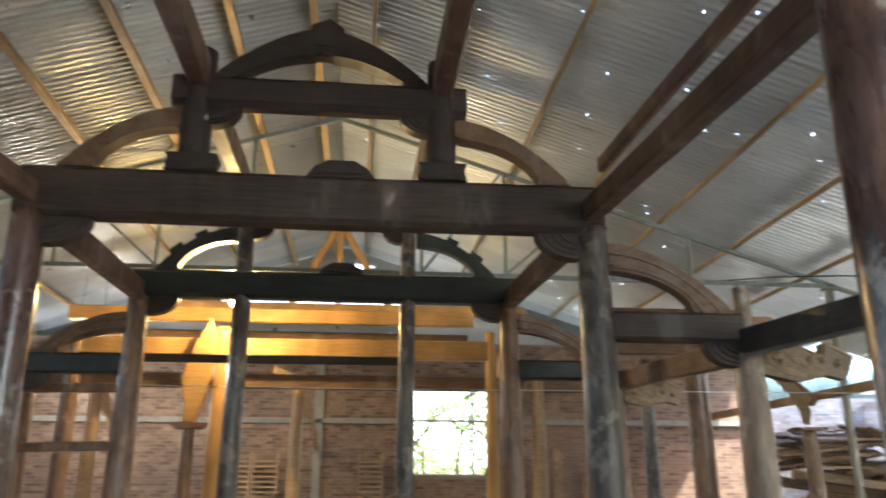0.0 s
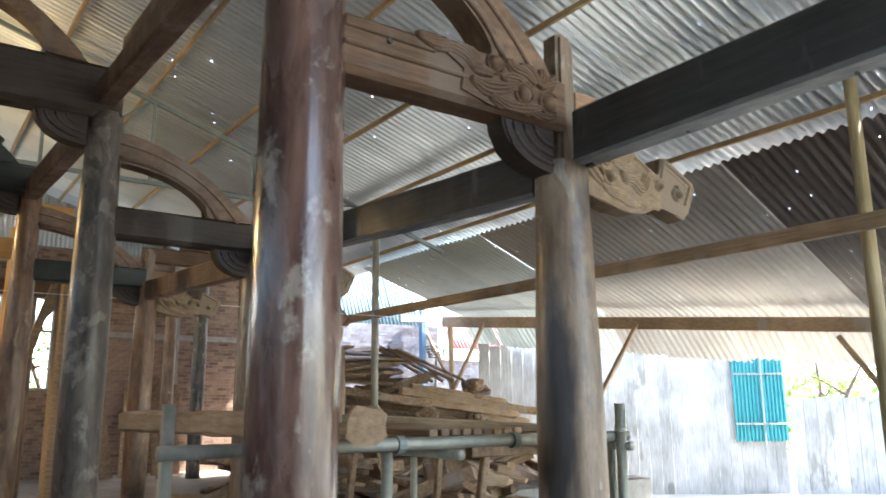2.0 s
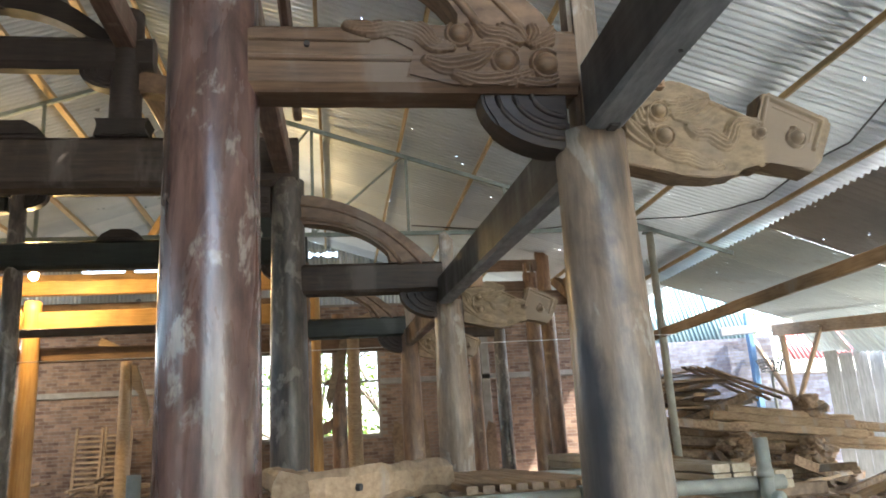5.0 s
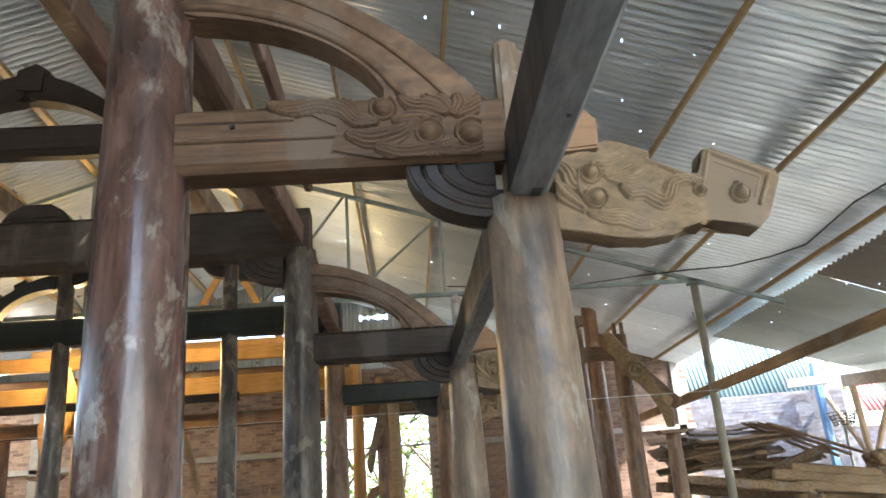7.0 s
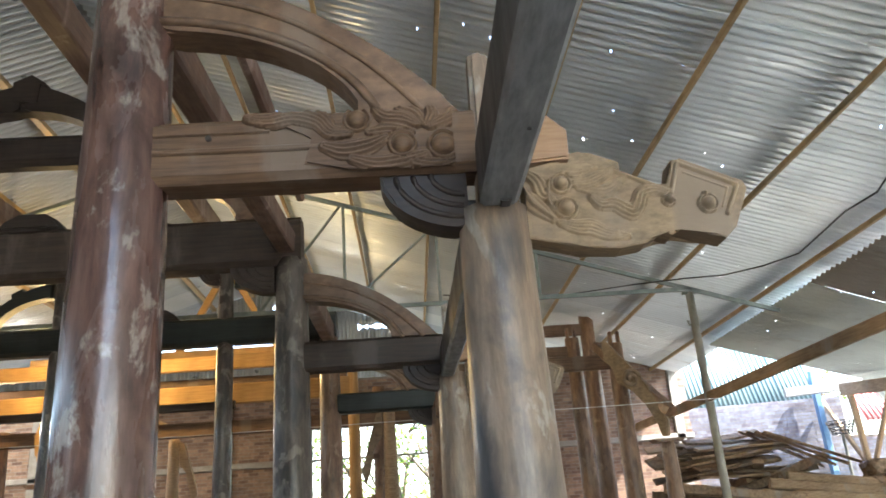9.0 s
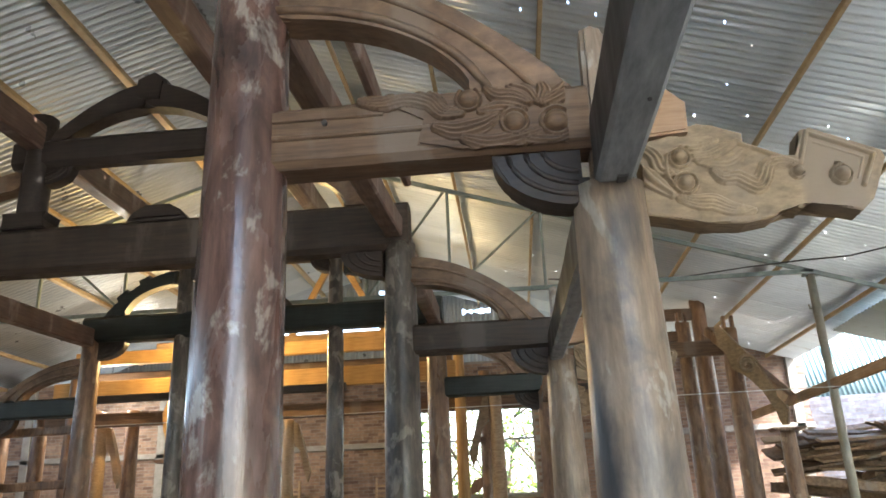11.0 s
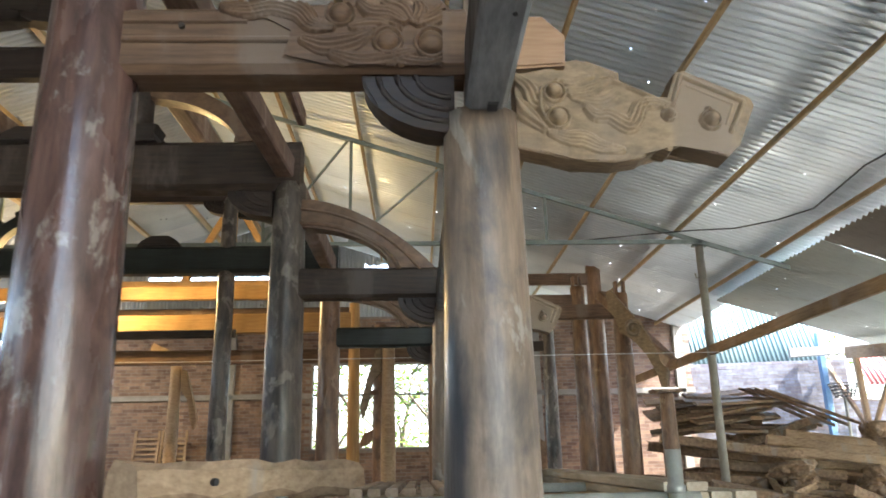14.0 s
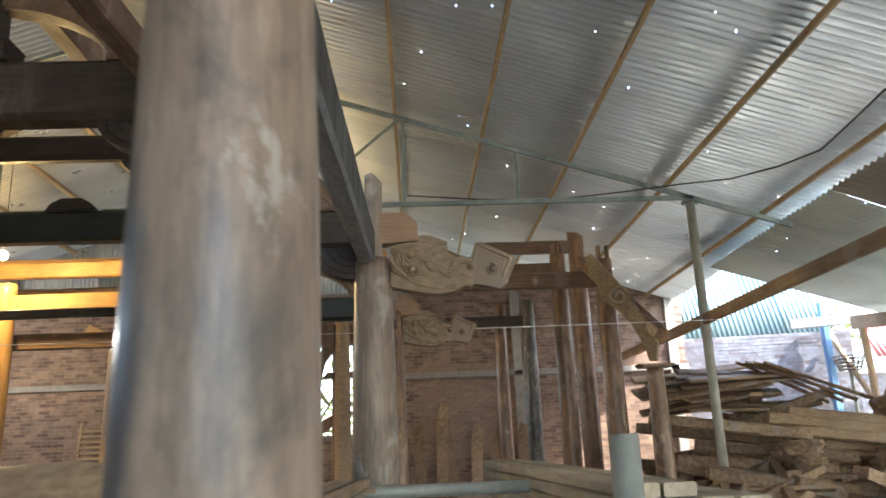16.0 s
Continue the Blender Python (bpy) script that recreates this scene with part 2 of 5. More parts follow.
M["sheet_red"] = metal_sheet("faded_red_corrugated_sheet", (0.42, 0.12, 0.12), (0.52, 0.19, 0.18), (0.45, 0.35, 0.32), False)


def simple(name, c1, c2, rough=0.7, metal=0.0, scale=5.0, relief=0.2, dist=0.004, tint=0.0):
    m, nt, b = material(name, rough, metal)
    n = noise_node(nt, scale, 7, (1, 1, 1), 0.65)
    col = ramp(nt, n, [(0.3, c1), (0.7, c2)])
    col = mixc(nt, 1.0, col, ramp(nt, noise_node(nt, 0.6, 3), [(0.3, (0.8,) * 3), (0.7, (1.12,) * 3)]), "MULTIPLY")
    nt.links.new(random_tint(nt, col, tint) if tint else col, b.inputs["Base Color"])
    bump(nt, b, n, relief, dist)
    return m


M["steel"] = simple("grey_green_painted_steel", (0.17, 0.21, 0.20), (0.27, 0.31, 0.29), 0.5, 0.2, 9)
M["steel_rust"] = simple("rusty_ochre_purlin_steel", (0.28, 0.19, 0.09), (0.42, 0.31, 0.17), 0.6, 0.1, 9)
M["pole"] = simple("weathered_grey_steel", (0.30, 0.29, 0.24), (0.44, 0.42, 0.36), 0.5, 0.2, 6)
M["pipe"] = simple("galvanised_scaffold_pipe", (0.26, 0.265, 0.225), (0.40, 0.40, 0.34), 0.5, 0.3, 12)
def brick_material(name, c1, c2, tint):
    m = simple(name, c1, c2, 0.85, 0, 6, 0.5, 0.004, 0.15)
    nt = m.node_tree
    b = nt.nodes["Principled BSDF"]
    old = b.inputs["Base Color"].links[0].from_socket
    geo = nt.nodes.new("ShaderNodeNewGeometry")
    r = ramp(nt, geo.outputs["Random Per Island"], tint)
    nt.links.new(mixc(nt, 1.0, old, r, "MULTIPLY"), b.inputs["Base Color"])
    return m


M["mortar"] = simple("grey_mortar", (0.20, 0.17, 0.15), (0.30, 0.27, 0.24), 0.9, 0, 12, 0.5)
M["brick"] = brick_material("red_clay_brick", (0.19, 0.12, 0.088), (0.33, 0.23, 0.18), [(0, (0.6, 0.55, 0.55)), (0.5, (1, 1, 1)), (1, (1.25, 1.25, 1.2))])
M["brick_pale"] = brick_material("limewashed_brick", (0.16, 0.16, 0.19), (0.30, 0.31, 0.36), [(0, (0.8, 0.7, 0.7)), (0.5, (1, 1, 1)), (1, (1.15, 1.2, 1.25))])
M["concrete"] = simple("grey_concrete", (0.22, 0.21, 0.195), (0.34, 0.33, 0.31), 0.9, 0, 5, 0.4)
M["plaster"] = wood("whitewashed_boards", (0.20, 0.205, 0.21), (0.38, 0.38, 0.385), (0.17, 0.165, 0.15), 0.60, 0.8, UP, 3.0, 0.3, 0.14)
M["teal"] = simple("teal_painted_metal", (0.02, 0.18, 0.20), (0.035, 0.25, 0.27), 0.5, 0.1, 3)
M["blue"] = simple("blue_painted_steel", (0.10, 0.22, 0.40), (0.16, 0.30, 0.48), 0.5, 0.1, 6)
M["earth"] = simple("dusty_earth_floor", (0.22, 0.20, 0.175), (0.34, 0.31, 0.275), 0.95, 0, 4, 0.5, 0.02)
M["yard"] = simple("pale_concrete_yard", (0.20, 0.20, 0.18), (0.31, 0.305, 0.28), 0.9, 0, 1.5, 0.3, 0.01)
M["wire"] = simple("black_cable", (0.02, 0.02, 0.02), (0.04, 0.04, 0.04), 0.5)
M["rope"] = simple("pale_cord", (0.6, 0.6, 0.57), (0.72, 0.72, 0.7), 0.8)
M["bark"] = simple("tree_bark", (0.10, 0.075, 0.055), (0.19, 0.15, 0.115), 0.9, 0, 9, 0.6, 0.01)


def leaf_material():
    m, nt, b = material("green_leaves", 0.5)
    geo = nt.nodes.new("ShaderNodeNewGeometry")
    col = ramp(nt, geo.outputs["Random Per Island"], [(0, (0.05, 0.11, 0.02)), (0.5, (0.11, 0.19, 0.035)), (1, (0.22, 0.25, 0.05))])
    nt.links.new(col, b.inputs["Base Color"])
    b.inputs["Transmission Weight"].default_value = 0.0
    tl = nt.nodes.new("ShaderNodeBsdfTranslucent")
    nt.links.new(col, tl.inputs[0])
    mx = nt.nodes.new("ShaderNodeMixShader")
    mx.inputs[0].default_value = 0.55
    nt.links.new(b.outputs[0], mx.inputs[1])
    nt.links.new(tl.outputs[0], mx.inputs[2])
    nt.links.new(mx.outputs[0], nt.nodes["Material Output"].inputs["Surface"])
    return m


M["leaf"] = leaf_material()


def glow(name, colour, strength):
    m, nt, b = material(name)
    b.inputs["Base Color"].default_value = (0.8, 0.8, 0.8, 1)
    b.inputs["Emission Color"].default_value = (*colour, 1)
    b.inputs["Emission Strength"].default_value = strength
    return m


M["bulb"] = glow("warm_bulb", (1.0, 0.70, 0.28), 60)
M["tube"] = glow("white_tube", (1.0, 0.97, 0.88), 14)


# ---- geometry helpers ----
def finish(name, bm, mat, smooth=False):
    bmesh.ops.recalc_face_normals(bm, faces=bm.faces[:])
    me = bpy.data.meshes.new(name)
    bm.to_mesh(me)
    bm.free()
    me.materials.append(mat)
    if smooth:
        me.shade_smooth()
    return me


def part(name, bm, mat, parent=None, label="", smooth=False):
    ob = new(name, finish(name, bm, mat, smooth))
    if parent:
        ob.parent = parent
    if label:
        ob["label"] = label
    return ob


def thing(name, at, label, category, group="", kind=""):
    e = new(name)
    e.location = at
    e.empty_display_size = 0.1
    return tagged(e, label, category, group, kind)


def basis(p, q, up=(0, 0, 1)):
    p, q = Vector(p), Vector(q)
    d = (q - p).normalized()
    u = Vector(up)
    if abs(d.dot(u)) > 0.98:
        u = Vector((0, 1, 0))
    s = d.cross(u).normalized()
    return p, q, d, s, s.cross(d).normalized()


def beam_bm(p, q, w, h, bevel=0.012, rough=0.0, cuts=0, bm=None, off=(0, 0, 0)):
    """A squared timber from p to q, w wide and h high, with worn edges."""
    bm = bm or bmesh.new()
    off = Vector(off)
    p, q, d, s, u = basis(Vector(p) - off, Vector(q) - off)
    c = min(bevel, w * 0.3, h * 0.3)
    ring = [(-w / 2 + c, -h / 2), (w / 2 - c, -h / 2), (w / 2, -h / 2 + c), (w / 2, h / 2 - c), (w / 2 - c, h / 2), (-w / 2 + c, h / 2), (-w / 2, h / 2 - c), (-w / 2, -h / 2 + c)]
    n = cuts + 1
    loops = []
    for i in range(n + 1):
        base = p.lerp(q, i / n)
        loops.append([bm.verts.new(base + s * (a + random.uniform(-rough, rough)) + u * (b + random.uniform(-rough, rough))) for a, b in ring])
    for a, b in zip(loops, loops[1:]):
        for k in range(8):
            bm.faces.new((a[k], a[(k + 1) % 8], b[(k + 1) % 8], b[k]))
    bm.faces.new(loops[0][::-1])
    bm.faces.new(loops[-1])
    return bm


def pipe_bm(points, r, sides=10, bm=None, off=(0, 0, 0), radii=None):
    """A round bar through points."""
    bm = bm or bmesh.new()
    pts = [Vector(a) - Vector(off) for a in points]
    loops = []
    for i, a in enumerate(pts):
        d = (pts[min(i + 1, len(pts) - 1)] - pts[max(i - 1, 0)]).normalized()
        ref = Vector((0, 0, 1)) if abs(d.z) < 0.9 else Vector((0, 1, 0))
        s = d.cross(ref).normalized()
        u = s.cross(d)
        rr = radii[i] if radii else r
        loops.append([bm.verts.new(a + (s * math.cos(2 * math.pi * k / sides) + u * math.sin(2 * math.pi * k / sides)) * rr) for k in range(sides)])
    for a, b in zip(loops, loops[1:]):
        for k in range(sides):
            bm.faces.new((a[k], a[(k + 1) % sides], b[(k + 1) % sides], b[k]))
    bm.faces.new(loops[0][::-1])
    bm.faces.new(loops[-1])
    return bm


def column_bm(h, r0, r1, seed=0, belly=0.012, sides=28, rings=26, wob=0.006):
    """A turned log column from z 0 to h with a slight belly and hand-worked unevenness."""
    bm = bmesh.new()
    loops = []
    for i in range(rings + 1):
        f = i / rings
        r = r0 + (r1 - r0) * f + belly * math.sin(math.pi * min(1, f * 1.1))
        loop = []
        for k in range(sides):
            a = 2 * math.pi * k / sides
            n = noise.noise((math.cos(a) * 1.4 + seed * 7.3, math.sin(a) * 1.4, f * h * 0.9 + seed)) * wob
            n += noise.noise((math.cos(a) * 5 + seed, math.sin(a) * 5, f * h * 3)) * wob * 0.3
            loop.append(bm.verts.new(((r + n) * math.cos(a), (r + n) * math.sin(a), f * h)))
        loops.append(loop)
    for a, b in zip(loops, loops[1:]):
        for k in range(sides):
            bm.faces.new((a[k], a[(k + 1) % sides], b[(k + 1) % sides], b[k]))
    bm.faces.new(loops[0][::-1])
    bm.faces.new(loops[-1])
    return bm


def slab_bm(outline, thick, bevel=0.01, bm=None, off=(0, 0)):
    """A board cut to an outline in x and z, centred on y 0."""
    bm = bm or bmesh.new()
    f = [bm.verts.new((x - off[0], -thick / 2, z - off[1])) for x, z in outline]
    b = [bm.verts.new((x - off[0], thick / 2, z - off[1])) for x, z in outline]
    ff = bm.faces.new(f)
    bf = bm.faces.new(b[::-1])
    n = len(f)
    for i in range(n):
        bm.faces.new((f[i], b[i], b[(i + 1) % n], f[(i + 1) % n]))
    if bevel:
        edges = list(ff.edges) + list(bf.edges)
        bmesh.ops.bevel(bm, geom=edges, offset=bevel, segments=2, affect="EDGES", clamp_overlap=True)
    return bm


def arc(cx, cz, rx, rz, a0, a1, n=14):
    return [(cx + rx * math.cos(radians(a0 + (a1 - a0) * i / n)), cz + rz * math.sin(radians(a0 + (a1 - a0) * i / n))) for i in range(n + 1)]


def arch_outline(x0, z0, x1, z1, depth, foot, n=14):
    """A curved rib that leaves x0,z0 nearly level and bends down to a broad foot at x1,z1."""
    s = 1 if x1 > x0 else -1
    fs = [i / n for i in range(n + 1)]
    top = [(x0 + (x1 - x0) * f, z0 + (z1 - z0) * (0.18 * f + 0.82 * f ** 2.1)) for f in fs]
    xe = x1 - s * foot
    low = [(x0 + (xe - x0) * math.sin(math.pi / 2 * f), z1 + (z0 - depth - z1) * math.cos(math.pi / 2 * f) ** 1.15) for f in fs]
    return top + low[::-1]


# ---- ground and setting ----
def plane_grid(name, x0, x1, y0, y1, nx, ny, z, mat, amp=0.0):
    bm = bmesh.new()
    vs = [[bm.verts.new((x0 + (x1 - x0) * i / nx, y0 + (y1 - y0) * j / ny, z + amp * noise.noise((i * 0.7, j * 0.7, 3)))) for j in range(ny + 1)] for i in range(nx + 1)]
    for i in range(nx):
        for j in range(ny):
            bm.faces.new((vs[i][j], vs[i + 1][j], vs[i + 1][j + 1], vs[i][j + 1]))
    return part(name, bm, mat)


YARD = -0.9
tagged(plane_grid("ground", -1500, 1500, -1500, 1500, 4, 4, YARD, M["yard"]), "pale dusty concrete yard below the workshop floor", "ground", kind="structure")
tagged(plane_grid("floor", -10.6, 8.6, -8, 18.4, 40, 50, 0.0, M["earth"], 0.02), "dusty trodden earth floor of the workshop", "floor", kind="structure")
tagged(plane_grid("floor", 8.6, 13.5, 10.5, 18.9, 12, 20, 0.0, M["earth"], 0.015), "dusty earth platform under the wood piles", "floor", kind="structure")
for p_, q_ in (((8.52, -8.0), (8.52, 10.58)), ((8.6, 10.58), (13.5, 10.58)), ((13.42, 10.66), (13.42, 18.9)), ((-10.6, -7.92), (8.44, -7.92))):
    tagged(part("plinth", beam_bm((*p_, YARD / 2 - 0.015), (*q_, YARD / 2 - 0.015), 0.16, -YARD - 0.03, 0.01), M["concrete"]), "rough grey concrete plinth at the floor edge", "plinth", kind="structure")

RIDGE_X, RIDGE_Z, FALL = -0.45, 7.71, 0.322
EAVE_R, EAVE_L = 9.6, -10.2


def roof_z(x):
    return RIDGE_Z - FALL * abs(x - RIDGE_X)


def corrugated(corner, along, down, waves_pitch=0.12, amp=0.026, sheet=0.9, lap=0.03, rows=2, mat=None, name="ceiling", ragged=0.0):
    """Overlapping corrugated sheets from corner; along runs across the waves, down follows them."""
    bm = bmesh.new()
    corner, along, down = Vector(corner), Vector(along), Vector(down)
    la, ld = along.length, down.length
    a, d = along.normalized(), down.normalized()
    up = a.cross(d).normalized()
    if up.z < 0:
        up = -up
    count = max(1, round(la / sheet))
    for s in range(count):
        start, width = la * s / count, la / count + lap
        for r in range(rows):
            lift = 0.013 * (s % 2) + 0.012 * (rows - r) + random.uniform(0, 0.004)
            d0, d1 = ld * r / rows, ld * (r + 1) / rows + 0.12 + random.uniform(-ragged, ragged)
            steps = int(width / waves_pitch * 10)
            prev = None
            for k in range(steps + 1):
                off = width * k / steps
                c = math.cos(2 * math.pi * (start + off) / waves_pitch)
                h = amp * max(-0.75, min(0.9, 1.25 * c)) + lift
                p = corner + a * (start + off) + up * h
                cur = [bm.verts.new(p + d * d0), bm.verts.new(p + d * d1)]
                if prev:
                    bm.faces.new((prev[0], cur[0], cur[1], prev[1]))
                prev = cur
    ob = part(name, bm, mat, smooth=True)
    sol = ob.modifiers.new("thickness", "SOLIDIFY")
    sol.thickness = 0.0015
    return ob


YN, YF = -7.0, 20.0
dz = 0.03
rr = corrugated((RIDGE_X, YN, RIDGE_Z + dz), (0, YF - YN, 0), (EAVE_R - RIDGE_X, 0, roof_z(EAVE_R) - RIDGE_Z), rows=1, mat=M["roof"], name="ceiling_right", ragged=0.02)
tagged(rr, "grey galvanised corrugated roof sheets with nail holes", "roof", kind="structure")
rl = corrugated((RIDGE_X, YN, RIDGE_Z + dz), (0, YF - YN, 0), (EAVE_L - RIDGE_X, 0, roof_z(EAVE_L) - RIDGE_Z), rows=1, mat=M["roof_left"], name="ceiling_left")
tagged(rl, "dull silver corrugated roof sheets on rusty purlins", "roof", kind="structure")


rc = bmesh.new()
rcv = [[rc.verts.new((RIDGE_X + a, y, RIDGE_Z + 0.075 - abs(a) * FALL)) for a in (-0.35, 0, 0.35)] for y in (YN - 0.1, YF + 0.1)]
for k in range(2):
    rc.faces.new((rcv[0][k], rcv[0][k + 1], rcv[1][k + 1], rcv[1][k]))
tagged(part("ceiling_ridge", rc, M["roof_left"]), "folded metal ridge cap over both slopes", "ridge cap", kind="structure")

# purlins and steel roof trusses
for i, x in enumerate([9.13, 7.73, 6.35, 5.07, 3.79, 2.5, 1.22, 0.05]):
    bm = beam_bm((x, YN, roof_z(x) - 0.03), (x, YF, roof_z(x) - 0.03), 0.05, 0.07, 0.006)
    tagged(part("roof_purlin", bm, M["steel_rust"]), "rust-stained ochre purlin under the roof sheets", "purlin", "roof purlins", "structure")
for i, x in enumerate([-0.75, -1.76, -3.03, -4.24, -5.5, -6.8, -8.1, -9.4]):
    bm = beam_bm((x, YN, roof_z(x) - 0.03), (x, YF, roof_z(x) - 0.03), 0.11, 0.08, 0.006)
    tagged(part("roof_purlin", bm, M["steel_rust"]), "rust-stained ochre purlin under the roof sheets", "purlin", "roof purlins", "structure")


def steel_truss(y):
    t = thing("roof_truss", (RIDGE_X, y, 4.8), "grey-green painted steel roof truss with diagonal struts", "roof truss", "steel roof trusses", "structure")
    o = (RIDGE_X, y, 4.8)
    low = 0.13
    for side in (1, -1):
        xe = RIDGE_X + side * 9.95
        part("chord", beam_bm((RIDGE_X, y, RIDGE_Z - low), (xe, y, roof_z(xe) - low), 0.06, 0.07, 0.006, off=o), M["steel"], t)
        xp = RIDGE_X + side * 8.55
        part("strut", beam_bm((RIDGE_X + side * 6.0, y, 4.85), (RIDGE_X + side * 6.0, y, roof_z(RIDGE_X + side * 6.0) - low), 0.05, 0.05, 0.006, off=o), M["steel"], t)
        part("tie", beam_bm((RIDGE_X + side * 0.1, y, 4.86), (xp, y, 4.84), 0.06, 0.07, 0.006, off=o), M["steel"], t)
        for k, x in enumerate((1.4, 2.8, 4.35)):
            part("strut", beam_bm((RIDGE_X + side * x, y, 4.88), (RIDGE_X + side * x, y, roof_z(RIDGE_X + side * x) - low), 0.05, 0.05, 0.006, off=o), M["steel"], t)
        for a, b in ((2.8, 4.3), (1.4, 2.75)):
            part("strut", beam_bm((RIDGE_X + side * a, y + 0.03, 4.88), (RIDGE_X + side * b, y + 0.03, roof_z(RIDGE_X + side * b) - low), 0.04, 0.04, 0.006, off=o), M["steel"], t)
    return t


steel_truss(12.0)

# lower roof on the open side
B, C = Vector((13.4, 16.7, 3.85)), Vector((15.6, 5.2, 2.85))


def low_roof():
    bms = {"new": bmesh.new(), "old": bmesh.new(), "teal": bmesh.new()}
    length = 23.6
    sheets = 26
    for s in range(sheets):
        bm = bms["old"] if 11 <= s < 16 else bms["teal" if s < 5 else "new"]
        lift = 0.008 * (s % 2) + random.uniform(0, 0.006)
        rag = random.uniform(-0.12, 0.16)
        prev = None
        n = 66
        for k in range(n + 1):
            f = (s + 1.03 * k / n) / sheets
            y = 14.9 - f * (length - 1.7)
            top = Vector((9.38, y, 4.46))
            bot = B + (C - B) * (f * length / 11.5)
            h = 0.02 * math.cos(2 * math.pi * f * length / 0.15) + lift
            eave = bot - top
            cur = [bm.verts.new(top + Vector((0, 0, h))), bm.verts.new(bot + Vector((0, 0, h))), bm.verts.new(bot + eave * (0.22 + rag / 4) + Vector((0, 0, h - 0.62)))]
            if prev:
                bm.faces.new((prev[0], cur[0], cur[1], prev[1]))
                bm.faces.new((prev[1], cur[1], cur[2], prev[2]))
            prev = cur
    for key, mat, lab in (("new", "roof_low", "dusty grey corrugated lean-to roof with pinholes"), ("teal", "roof_teal", "blue-grey corrugated sheets at the far end of the lean-to"), ("old", "roof_old", "dark weathered corrugated sheets in the lean-to roof")):
        ob = part("ceiling_lean_to", bms[key], M[mat], smooth=True)
        ob.modifiers.new("thickness", "SOLIDIFY").thickness = 0.0015
        tagged(ob, lab, "roof", kind="structure")


low_roof()
E2 = B + (C - B) * 1.9
eb = part("eave_beam", beam_bm(B + Vector((-0.5, 0, -0.22)), E2 + Vector((-0.5, 0, -0.22)), 0.1, 0.27, 0.01), M["raw_y"])
tagged(eb, "pale timber eave beam under the lean-to roof", "beam", kind="structure")
tb = part("long_beam", beam_bm((8.1, 17.2, 3.1), (8.22, -5.0, 3.02), 0.07, 0.16, 0.01), M["raw_y"])
tagged(tb, "long pale timber rail under the lean-to roof", "beam", kind="structure")

def brick_wall(name, p, q, h, openings, label, mat="brick", near=None, course=0.075, length=0.23):
    """A wall in running bond from p to q: a mortar core with each brick proud of it; openings as (from, to, low, high) along it."""
    p, q = Vector(p), Vector(q)
    L = (q - p).length
    d = (q - p).normalized()
    nrm = Vector((d.y, -d.x, 0))
    core = bmesh.new()
    xs = sorted({0.0, L, *[o[0] for o in openings], *[o[1] for o in openings]})
    for a, b in zip(xs, xs[1:]):
        spans = [(0.0, h)]
        for o in openings:
            if o[0] <= a + 1e-6 and o[1] >= b - 1e-6:
                spans = [(0.0, o[2])] + ([(o[3], h)] if o[3] < h else [])
        for z0, z1 in spans:
            m0 = p + d * (a + b) / 2 + Vector((0, 0, (z0 + z1) / 2))
            bmesh.ops.create_cube(core, size=1, matrix=Matrix.Translation(m0) @ Matrix((d.to_tuple(), nrm.to_tuple(), (0, 0, 1))).transposed().to_4x4() @ Matrix.Diagonal((b - a, 0.2, z1 - z0, 1)))
    wall = part(name, core, M["mortar"])
    tagged(wall, label, "wall", kind="structure")
    rest_v, rest_f = [], []
    one = []
    rows = int(h / course)
    for r in range(rows):
        z = (r + 0.5) * course
        n = int(L / length) + 1
        for c in range(n):
            a = c * length + (length / 2 if r % 2 else 0) - length / 2
            lo, hi = max(a, 0.0), min(a + length - 0.012, L)
            if hi - lo < 0.05:
                continue
            if any(o[0] - 0.02 < hi and lo < o[1] + 0.02 and o[2] - 0.02 < z < o[3] + 0.02 for o in openings):
                continue
            prd = random.uniform(0.004, 0.012)
            if near and near[0] < lo and hi < near[1] and near[2] < z < near[3] and hi - lo > length * 0.8:
                if not one:
                    bb = bmesh.new()
                    bmesh.ops.create_cube(bb, size=1, matrix=Matrix.Diagonal((length - 0.012, 0.03, course - 0.012, 1)))
                    bmesh.ops.bevel(bb, geom=bb.edges[:], offset=0.003, segments=1, affect="EDGES")
                    one.append(finish("brick", bb, M[mat]))
                ob = new("brick", one[0])
                ob.parent = wall
                ob.matrix_local = Matrix.Translation(p + d * (lo + hi) / 2 + nrm * (0.09 + prd) + Vector((0, 0, z))) @ Matrix.Rotation(random.uniform(-0.01, 0.01), 4, "Y")
                continue
            base = len(rest_v)
            for dz_ in (-course / 2 + 0.006, course / 2 - 0.006):
                for t_, u_ in ((lo, 0.09), (hi, 0.09), (hi, 0.1 + prd), (lo, 0.1 + prd)):
                    v = p + d * t_ + nrm * u_ + Vector((0, 0, z + dz_ + random.uniform(-0.002, 0.002)))
                    rest_v.append(tuple(v))
            for f in ((0, 1, 2, 3), (7, 6, 5, 4), (3, 2, 6, 7), (0, 3, 7, 4), (2, 1, 5, 6)):
                rest_f.append(tuple(base + i for i in f))
    me = bpy.data.meshes.new("bricks")
    me.from_pydata(rest_v, [], rest_f)
    me.materials.append(M[mat])
    o = new("bricks", me)
    o.parent = wall
    tagged(o, kind="stuff")
    return wall



# ---- the timber house frame ----
def column(x, y, h, r0, r1, mat, seed, label):
    t = part("timber_column", column_bm(h, r0, r1, seed), M[mat], smooth=True)
    t.location = (x, y, 0)
    return tagged(t, label, "column", "round columns of the timber frame")


